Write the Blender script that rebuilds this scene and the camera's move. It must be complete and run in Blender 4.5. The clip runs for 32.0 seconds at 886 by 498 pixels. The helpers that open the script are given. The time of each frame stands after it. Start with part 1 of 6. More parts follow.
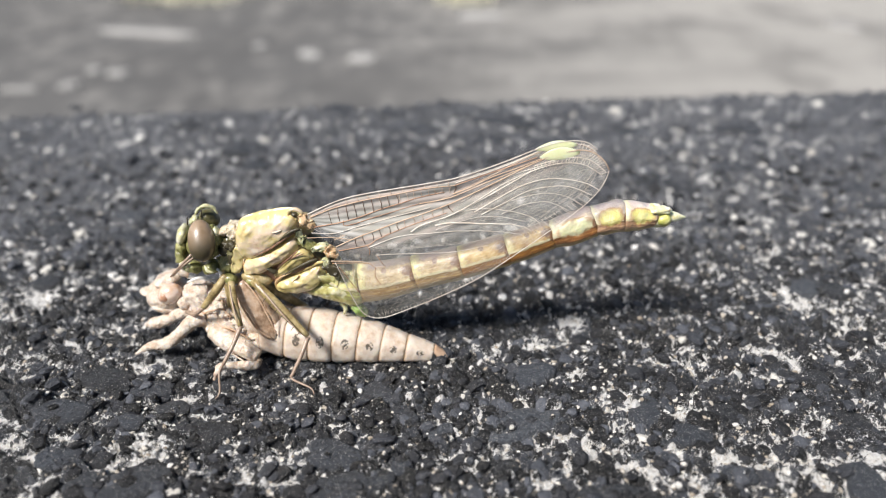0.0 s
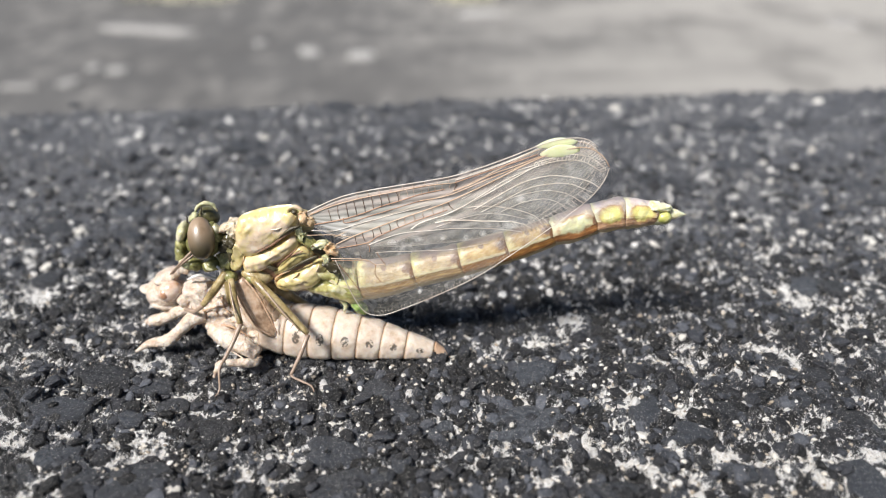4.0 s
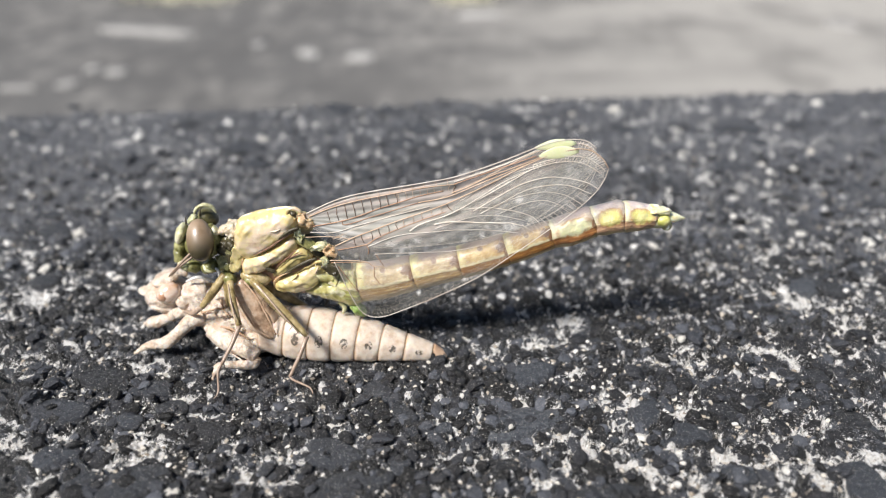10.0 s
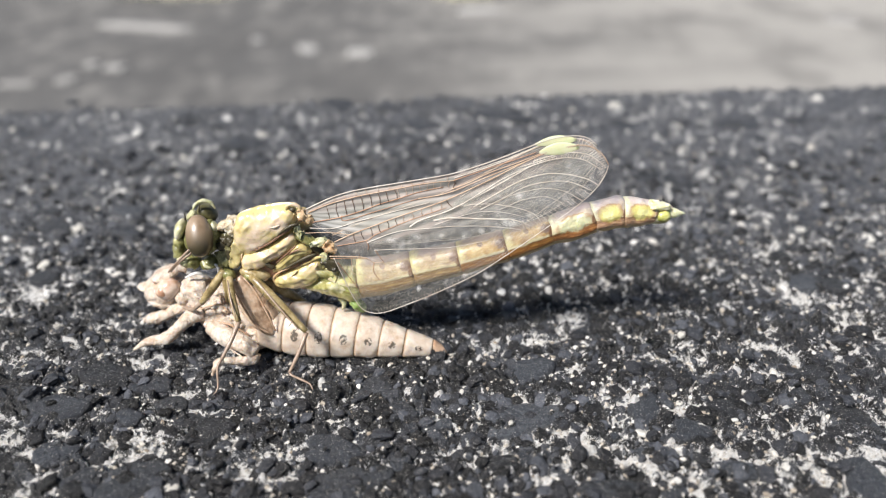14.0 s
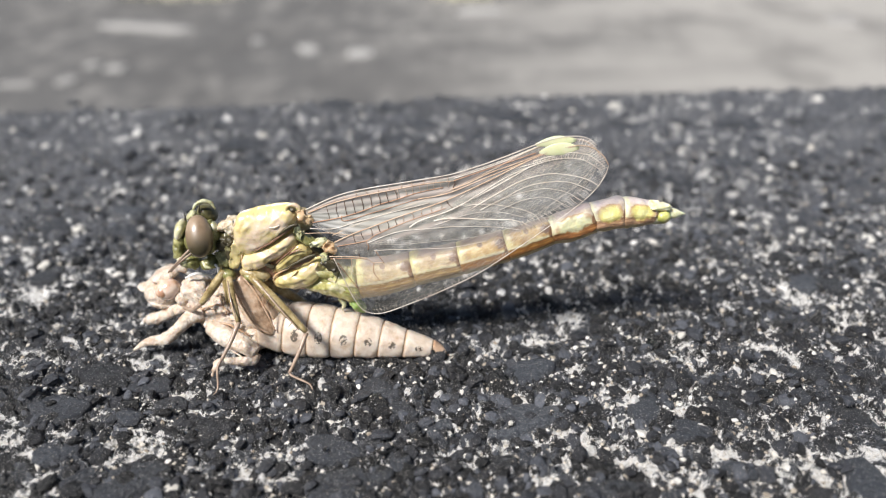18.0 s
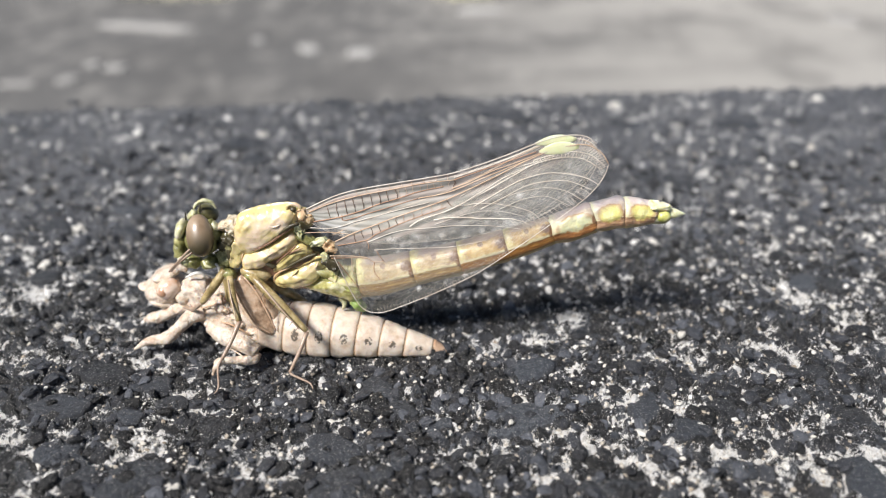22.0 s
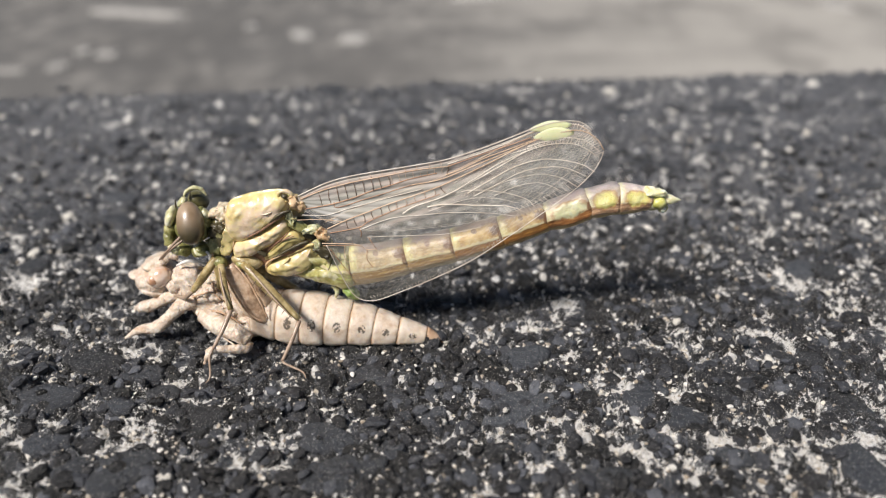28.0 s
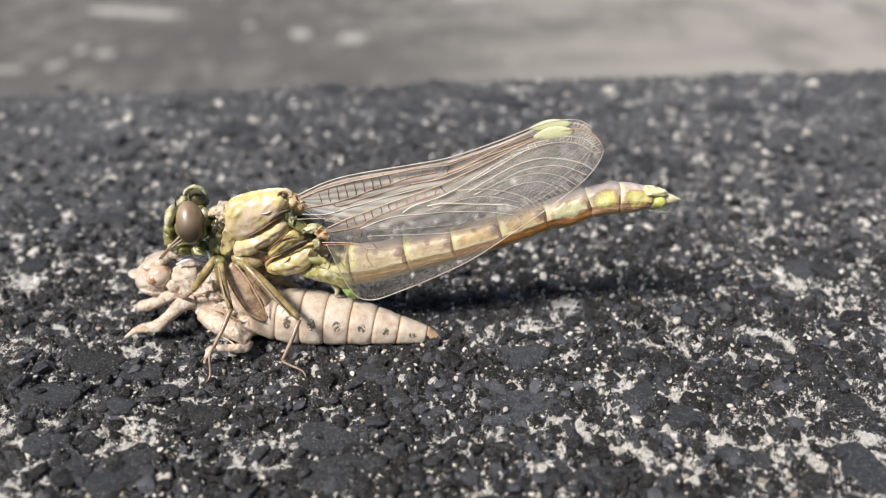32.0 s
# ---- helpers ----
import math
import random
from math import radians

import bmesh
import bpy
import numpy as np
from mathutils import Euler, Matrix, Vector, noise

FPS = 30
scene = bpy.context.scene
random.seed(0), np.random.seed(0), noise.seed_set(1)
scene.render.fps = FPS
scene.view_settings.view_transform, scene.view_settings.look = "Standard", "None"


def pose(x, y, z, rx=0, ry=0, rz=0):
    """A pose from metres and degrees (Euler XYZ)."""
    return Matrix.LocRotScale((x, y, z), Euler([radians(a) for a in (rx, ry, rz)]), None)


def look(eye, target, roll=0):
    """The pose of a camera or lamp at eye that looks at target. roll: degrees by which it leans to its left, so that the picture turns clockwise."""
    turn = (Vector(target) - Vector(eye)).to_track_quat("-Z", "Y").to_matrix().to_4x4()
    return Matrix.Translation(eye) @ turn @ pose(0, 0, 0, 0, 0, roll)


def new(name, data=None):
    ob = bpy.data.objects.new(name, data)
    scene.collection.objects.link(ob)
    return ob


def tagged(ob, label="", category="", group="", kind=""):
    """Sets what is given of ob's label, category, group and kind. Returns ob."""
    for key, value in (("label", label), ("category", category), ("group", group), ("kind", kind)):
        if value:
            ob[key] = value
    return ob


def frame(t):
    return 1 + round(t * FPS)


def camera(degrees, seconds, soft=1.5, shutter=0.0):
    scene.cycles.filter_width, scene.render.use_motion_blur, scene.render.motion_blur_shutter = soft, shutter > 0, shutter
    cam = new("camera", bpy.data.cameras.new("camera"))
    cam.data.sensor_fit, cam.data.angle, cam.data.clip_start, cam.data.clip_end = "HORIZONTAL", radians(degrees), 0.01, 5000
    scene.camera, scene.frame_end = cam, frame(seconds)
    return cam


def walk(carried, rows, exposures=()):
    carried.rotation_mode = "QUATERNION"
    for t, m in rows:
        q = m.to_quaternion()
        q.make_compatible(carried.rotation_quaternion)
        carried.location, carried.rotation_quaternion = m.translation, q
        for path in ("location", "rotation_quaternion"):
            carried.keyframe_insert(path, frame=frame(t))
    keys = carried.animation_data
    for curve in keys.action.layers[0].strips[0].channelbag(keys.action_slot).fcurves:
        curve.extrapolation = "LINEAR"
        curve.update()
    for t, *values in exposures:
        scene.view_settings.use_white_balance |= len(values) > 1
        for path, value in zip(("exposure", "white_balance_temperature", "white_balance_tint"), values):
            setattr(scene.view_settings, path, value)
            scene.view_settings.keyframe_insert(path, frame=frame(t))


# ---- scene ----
cam = camera(60.0, 32.0, soft=1.15)
cam.data.dof.use_dof = True
cam.data.dof.focus_distance = 0.074
cam.data.dof.aperture_fstop = 20.0
PATH = [
    (0, (-0.00003, -0.06511, 0.04619), (0.00001, 0.02400, 0.00081), 0.009),
    (0.5, (-0.00004, -0.06508, 0.04618), (0.00000, 0.02397, 0.00067), 0.022),
    (1, (-0.00004, -0.06509, 0.04617), (0.00001, 0.02392, 0.00060), 0.015),
    (1.5, (-0.00002, -0.06495, 0.04608), (-0.00001, 0.02397, 0.00033), 0.023),
    (2, (-0.00004, -0.06509, 0.04617), (0.00001, 0.02392, 0.00060), 0.015),
    (2.5, (-0.00004, -0.06509, 0.04617), (0.00001, 0.02392, 0.00060), 0.015),
    (3, (-0.00005, -0.06508, 0.04614), (0.00001, 0.02390, 0.00049), 0.022),
    (3.5, (-0.00005, -0.06504, 0.04612), (0.00001, 0.02393, 0.00047), 0.029),
    (5.5, (-0.00004, -0.06509, 0.04617), (0.00001, 0.02392, 0.00060), 0.015),
    (6, (-0.00006, -0.06505, 0.04621), (0.00001, 0.02396, 0.00063), 0.032),
    (6.5, (-0.00003, -0.06510, 0.04619), (0.00001, 0.02396, 0.00071), 0.006),
    (7, (-0.00003, -0.06510, 0.04618), (0.00001, 0.02396, 0.00071), 0.014),
    (7.5, (-0.00003, -0.06509, 0.04622), (0.00001, 0.02399, 0.00078), 0.014),
    (8, (-0.00004, -0.06510, 0.04617), (0.00001, 0.02396, 0.00070), 0.022),
    (8.5, (-0.00003, -0.06510, 0.04618), (0.00001, 0.02396, 0.00071), 0.014),
    (9, (-0.00002, -0.06509, 0.04621), (0.00000, 0.02404, 0.00089), 0.007),
    (9.5, (-0.00000, -0.06512, 0.04620), (0.00010, 0.02404, 0.00091), 0.032),
    (10, (-0.00005, -0.06501, 0.04614), (0.00014, 0.02405, 0.00067), 0.044),
    (10.5, (-0.00005, -0.06484, 0.04601), (0.00014, 0.02400, 0.00011), 0.028),
    (11, (-0.00002, -0.06486, 0.04603), (0.00015, 0.02394, 0.00005), 0.030),
    (11.5, (0.00000, -0.06483, 0.04605), (0.00014, 0.02395, 0.00002), 0.021),
    (12, (-0.00001, -0.06494, 0.04603), (0.00015, 0.02396, 0.00022), 0.019),
    (12.5, (-0.00003, -0.06479, 0.04599), (0.00015, 0.02394, -0.00011), 0.028),
    (13, (-0.00000, -0.06477, 0.04598), (0.00017, 0.02393, -0.00021), 0.018),
    (13.5, (-0.00004, -0.06490, 0.04609), (0.00018, 0.02392, 0.00015), 0.026),
    (14, (-0.00006, -0.06489, 0.04607), (0.00018, 0.02393, 0.00013), 0.050),
    (14.5, (-0.00006, -0.06479, 0.04604), (0.00017, 0.02394, -0.00008), 0.044),
    (16.5, (-0.00002, -0.06488, 0.04608), (0.00017, 0.02399, 0.00024), 0.027),
    (17, (-0.00001, -0.06493, 0.04602), (0.00017, 0.02396, 0.00021), 0.030),
    (17.5, (0.00001, -0.06493, 0.04609), (0.00017, 0.02396, 0.00028), 0.022),
    (18, (-0.00002, -0.06491, 0.04604), (0.00017, 0.02395, 0.00018), 0.039),
    (18.5, (-0.00001, -0.06484, 0.04601), (0.00015, 0.02396, 0.00004), 0.023),
    (19, (-0.00006, -0.06477, 0.04598), (0.00015, 0.02391, -0.00023), 0.053),
    (19.5, (-0.00002, -0.06477, 0.04603), (0.00016, 0.02391, -0.00020), 0.046),
    (20, (-0.00005, -0.06473, 0.04592), (0.00017, 0.02392, -0.00035), 0.056),
    (20.5, (-0.00007, -0.06464, 0.04588), (0.00015, 0.02392, -0.00057), 0.064),
    (21, (-0.00011, -0.06462, 0.04594), (0.00015, 0.02391, -0.00055), 0.079),
    (21.5, (-0.00007, -0.06463, 0.04588), (0.00014, 0.02393, -0.00057), 0.062),
    (22, (-0.00004, -0.06500, 0.04608), (0.00014, 0.02383, 0.00015), 0.041),
    (22.5, (-0.00001, -0.06509, 0.04609), (0.00020, 0.02384, 0.00034), 0.020),
    (23, (-0.00017, -0.06629, 0.04650), (0.00017, 0.02258, 0.00066), 0.126),
    (23.5, (-0.00015, -0.06604, 0.04655), (0.00019, 0.02265, 0.00036), 0.093),
    (24, (-0.00014, -0.06592, 0.04650), (0.00015, 0.02262, 0.00003), 0.131),
    (24.5, (-0.00022, -0.06552, 0.04631), (0.00017, 0.02300, -0.00020), 0.149),
    (25, (-0.00022, -0.06514, 0.04621), (0.00030, 0.02252, -0.00191), 0.175),
    (25.5, (0.00004, -0.06486, 0.04600), (0.00097, 0.02307, -0.00162), 0.122),
    (27.5, (0.00004, -0.06435, 0.04569), (0.00096, 0.02369, -0.00173), 0.111),
    (28, (0.00008, -0.06431, 0.04574), (0.00094, 0.02372, -0.00169), 0.088),
    (28.5, (0.00004, -0.06427, 0.04573), (0.00095, 0.02366, -0.00189), 0.117),
    (29, (0.00004, -0.06429, 0.04574), (0.00095, 0.02369, -0.00180), 0.105),
    (29.5, (0.00004, -0.06426, 0.04575), (0.00095, 0.02366, -0.00189), 0.106),
    (30, (0.00004, -0.06428, 0.04573), (0.00094, 0.02369, -0.00182), 0.124),
    (30.5, (0.00005, -0.06428, 0.04573), (0.00095, 0.02370, -0.00180), 0.099),
    (31, (0.00005, -0.06428, 0.04573), (0.00095, 0.02369, -0.00181), 0.111),
    (31.5, (0.00005, -0.06428, 0.04573), (0.00095, 0.02370, -0.00180), 0.099),
    (32, (0.00005, -0.06428, 0.04572), (0.00095, 0.02370, -0.00181), 0.098),
]
EXPOSURES = [(0, 0.31, 6550, 10), (22.3, 0.31, 6550, 10), (23.0, 0.32, 6550, 10), (23.6, 0.48, 6750, 10), (24, 0.38, 6850, 11), (25.0, 0.07, 6850, 11), (27, 0.08, 6850, 11), (32, 0.09, 6850, 11)]
walk(cam, [(t, look(eye, target, roll)) for t, eye, target, roll in PATH], EXPOSURES)

# ---- world ----
SUN = Vector((-0.46, -0.45, 0.765)).normalized()

world = bpy.data.worlds.new("sky")
scene.world = world
world.use_nodes = True
wn = world.node_tree.nodes
sky = wn.new("ShaderNodeTexSky")
sky.sky_type = "NISHITA"
sky.sun_disc = False
sky.sun_elevation = math.asin(SUN.z)
sky.sun_rotation = math.atan2(SUN.x, SUN.y)
world.node_tree.links.new(sky.outputs[0], wn["Background"].inputs[0])
wn["Background"].inputs[1].default_value = 0.046
sun_data = bpy.data.lights.new("sun", "SUN")
sun_data.energy = 5.15
sun_data.angle = radians(13.0)
sun_data.color = (1.0, 0.972, 0.945)
sun = new("sun", sun_data)
sun.matrix_world = look(SUN * 5, (0, 0, 0))

# ---- materials ----


class Mat:
    """A small builder of node materials."""

    def __init__(self, name):
        self.m = bpy.data.materials.new(name)
        self.m.use_nodes = True
        self.t = self.m.node_tree
        self.b = self.t.nodes["Principled BSDF"]
        self.co = self.n("ShaderNodeTexCoord")

    def n(self, kind):
        return self.t.nodes.new(kind)

    def link(self, a, b):
        self.t.links.new(a, b)

    def set(self, **kw):
        for k, v in kw.items():
            self.b.inputs[k.replace("_", " ")].default_value = v
        return self

    def noise(self, scale, detail=4.0, rough=0.6, source=None, stretch=None):
        """Noise on object space, scale in features per millimetre."""
        x = self.n("ShaderNodeTexNoise")
        x.inputs["Scale"].default_value = scale * (1000 if source is None else 1)
        x.inputs["Detail"].default_value = detail
        x.inputs["Roughness"].default_value = rough
        v = source or self.co.outputs["Object"]
        if stretch:
            mp = self.n("ShaderNodeMapping")
            mp.inputs["Scale"].default_value = stretch
            self.link(v, mp.inputs[0])
            v = mp.outputs[0]
        self.link(v, x.inputs["Vector"])
        return x.outputs["Fac"]

    def ramp(self, fac, stops):
        r = self.n("ShaderNodeValToRGB")
        e = r.color_ramp.elements
        while len(e) < len(stops):
            e.new(0.5)
        for el, (p, c) in zip(e, stops):
            el.position = p
            el.color = (*c, 1) if len(c) == 3 else c
        self.link(fac, r.inputs[0])
        return r.outputs[0]

    def step(self, fac, a, b):
        r = self.n("ShaderNodeMapRange")
        r.interpolation_type = "SMOOTHSTEP"
        r.inputs[1].default_value, r.inputs[2].default_value = a, b
        self.link(fac, r.inputs[0])
        return r.outputs[0]

    def mix(self, fac, a, b):
        x = self.n("ShaderNodeMix")
        x.data_type = "RGBA"
        for v, s in ((fac, x.inputs[0]), (a, x.inputs[6]), (b, x.inputs[7])):
            if isinstance(v, tuple):
                s.default_value = (*v, 1)
            elif isinstance(v, float):
                s.default_value = v
            else:
                self.link(v, s)
        return x.outputs[2]

    def math(self, op, a, b=0.0, c=0.0):
        x = self.n("ShaderNodeMath")
        x.operation = op
        for i, v in enumerate((a, b, c)):
            if isinstance(v, (int, float)):
                x.inputs[i].default_value = v
            else:
                self.link(v, x.inputs[i])
        return x.outputs[0]

    def attr(self, name):
        x = self.n("ShaderNodeAttribute")
        x.attribute_name = name
        return x.outputs["Fac"]

    def uv(self):
        x = self.n("ShaderNodeUVMap")
        s = self.n("ShaderNodeSeparateXYZ")
        self.link(x.outputs[0], s.inputs[0])
        return s.outputs[0], s.outputs[1]

    def color(self, c):
        self.link(c, self.b.inputs["Base Color"])
        return self

    def rough(self, c):
        self.link(c, self.b.inputs["Roughness"])
        return self

    def bump(self, h, strength, mm):
        x = self.n("ShaderNodeBump")
        x.inputs["Strength"].default_value = strength
        x.inputs["Distance"].default_value = mm * 0.001
        self.link(h, x.inputs["Height"])
        self.link(x.outputs[0], self.b.inputs["Normal"])
        return self

    def flesh(self, weight, mm):
        self.b.inputs["Subsurface Weight"].default_value = weight
        self.b.inputs["Subsurface Radius"].default_value = (1.0, 0.7, 0.4)
        self.b.inputs["Subsurface Scale"].default_value = mm * 0.001
        return self


def body_mat(name, stops, scale=1.2, rough=0.35, flesh=0.25, bump=0.25, fine=6.0, coat=0.0):
    """Living or shed cuticle: colours mottled by noise, with fine relief."""
    m = Mat(name)
    a = m.math("ADD", m.math("MULTIPLY", m.noise(scale, 3, 0.55), 0.66), m.math("MULTIPLY", m.noise(scale * 4.3, 3, 0.6), 0.34))
    m.color(m.ramp(a, stops))
    m.bump(m.noise(fine, 4, 0.65), min(1.0, bump * 1.8), 0.10)
    m.set(Roughness=rough, Coat_Weight=max(coat, 0.25 if flesh else 0.0), Coat_Roughness=0.15)
    if flesh:
        m.flesh(flesh, 0.22)
    return m.m


def plate_mat(name, rim, stops):
    """A thorax plate: yellow rim, creamy or pinkish middle with fine wrinkles."""
    m = Mat(name)
    u, v = m.uv()
    n = m.math("ADD", m.math("MULTIPLY", m.noise(0.7, 3, 0.5), 0.8), m.math("MULTIPLY", m.noise(3.0, 4, 0.6), 0.2))
    eu = m.math("MINIMUM", u, m.math("SUBTRACT", 1.0, u))
    ev = m.math("MINIMUM", v, m.math("SUBTRACT", 1.0, v))
    e = m.math("ADD", m.math("MINIMUM", m.math("MULTIPLY", eu, 1.5), ev), m.math("MULTIPLY", m.math("SUBTRACT", n, 0.5), 0.5))
    c = m.mix(m.step(e, 0.08, 0.24), rim, m.ramp(n, stops))
    c = m.mix(m.math("MULTIPLY", m.step(m.noise(0.9, 4, 0.65), 0.55, 0.70), 0.45), c, (0.42, 0.27, 0.17))
    m.color(m.mix(m.math("MULTIPLY", m.step(e, 0.05, 0.0), m.step(v, 0.25, 0.5)), c, (0.26, 0.14, 0.07)))
    m.bump(m.math("ADD", m.noise(0.8, 2, 0.4), m.math("MULTIPLY", m.noise(2.6, 2, 0.4), 0.15)), 0.3, 0.4)
    m.set(Roughness=0.34, Coat_Weight=0.85, Coat_Roughness=0.07)
    m.flesh(0.25, 0.22)
    return m.m


def asphalt_mat():
    m = Mat("asphalt")
    pale, tone = m.attr("pale"), m.attr("tone")
    fine = m.noise(3.0, 5, 0.7)
    grain = m.noise(9.0, 3, 0.7)
    # The lightest, bluish end of the tones mostly serves the painted haze far off.
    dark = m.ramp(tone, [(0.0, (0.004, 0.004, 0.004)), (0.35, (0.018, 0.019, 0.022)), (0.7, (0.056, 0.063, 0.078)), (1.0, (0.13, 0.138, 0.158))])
    dark = m.mix(m.math("MULTIPLY", m.step(m.noise(3.0, 5, 0.75), 0.54, 0.66), 0.4), dark, (0.085, 0.085, 0.086))
    dark = m.mix(m.math("MULTIPLY", m.step(grain, 0.585, 0.64), 0.9), dark, (0.56, 0.53, 0.49))
    dark = m.mix(m.math("MULTIPLY", m.step(m.noise(3.6, 4, 0.6), 0.65, 0.70), 0.9), dark, (0.66, 0.62, 0.56))
    lime = m.ramp(fine, [(0.32, (0.50, 0.44, 0.37)), (0.41, (0.84, 0.79, 0.72)), (0.48, (0.92, 0.90, 0.86)), (0.6, (0.95, 0.94, 0.93))])
    edge = m.math("ADD", m.math("MULTIPLY", pale, 0.9), m.math("ADD", m.math("MULTIPLY", m.math("SUBTRACT", fine, 0.5), 2.2), m.math("MULTIPLY", m.math("SUBTRACT", grain, 0.5), 2.0)))
    m.color(m.mix(m.step(edge, 0.52, 0.62), dark, lime))
    m.rough(m.ramp(fine, [(0.3, (0.32,) * 3), (0.7, (0.55,) * 3)]))
    m.bump(m.math("ADD", m.math("MULTIPLY", fine, 0.8), m.math("MULTIPLY", grain, 0.35)), 1.0, 0.8)
    m.set(Specular_IOR_Level=0.8)
    return m.m


def stone_mat(name, stops, rough=0.5):
    m = Mat(name)
    info = m.n("ShaderNodeObjectInfo")
    n = m.noise(2.2, 5, 0.7, m.n("ShaderNodeNewGeometry").outputs["Position"])
    n.node.inputs["Scale"].default_value = 2400
    v = m.math("ADD", m.math("MULTIPLY", n, 0.7), m.math("MULTIPLY", info.outputs["Random"], 0.35))
    c = m.ramp(v, stops)
    g = m.noise(2.2, 3, 0.6, m.n("ShaderNodeNewGeometry").outputs["Position"])
    g.node.inputs["Scale"].default_value = 7000
    m.color(m.mix(m.math("MULTIPLY", m.step(g, 0.60, 0.66), 0.8), c, (0.5, 0.48, 0.45)))
    m.bump(n, 1.0, 0.5)
    m.set(Roughness=rough)
    return m.m


def grit_mat(name, stops, rough):
    m = Mat(name)
    geo = m.n("ShaderNodeNewGeometry")
    n = m.noise(2.0, 5, 0.7)
    v = m.math("ADD", m.math("MULTIPLY", geo.outputs["Random Per Island"], 0.6), m.math("MULTIPLY", n, 0.4))
    c = m.ramp(v, stops)
    c = m.mix(m.math("MULTIPLY", m.step(m.noise(8.0, 3, 0.6), 0.62, 0.68), 0.8), c, (0.5, 0.47, 0.43))
    m.color(c)
    m.bump(m.noise(5.0, 4, 0.7), 0.8, 0.3)
    m.set(Roughness=rough)
    return m.m


def concrete_mat():
    m = Mat("concrete")
    pos = m.n("ShaderNodeNewGeometry").outputs["Position"]
    big = m.noise(1.6, 3, 0.5, pos, (1, 1.4, 1))
    mid = m.noise(28, 5, 0.7, pos, (1, 0.45, 1))
    fine = m.noise(120, 4, 0.7, pos)
    sep = m.n("ShaderNodeSeparateXYZ")
    m.link(pos, sep.inputs[0])
    streak = m.noise(5.0, 4, 0.6, pos, (0.4, 1.5, 1))
    # Sunlight put into the colour: shaded grey on the left, sunlit pale on the right.
    sunlit = m.step(m.math("ADD", sep.outputs[0], m.math("ADD", m.math("MULTIPLY", m.math("SUBTRACT", streak, 0.5), 1.6), m.math("MULTIPLY", m.math("SUBTRACT", big, 0.5), 0.5))), -0.30, 0.65)
    c = m.mix(sunlit, (0.112, 0.110, 0.107), (0.36, 0.345, 0.32))
    c = m.mix(m.math("MULTIPLY", m.step(mid, 0.47, 0.64), 0.42), c, (0.36, 0.345, 0.32))
    c = m.mix(m.math("MULTIPLY", m.step(m.noise(7, 4, 0.6, pos, (1, 0.6, 1)), 0.47, 0.62), 0.45), c, (0.080, 0.078, 0.076))
    c = m.mix(m.step(fine, 0.6, 0.8), c, (0.09, 0.09, 0.09))
    m.color(c)
    m.bump(fine, 0.5, 2.0)
    m.set(Roughness=0.85)
    return m.m


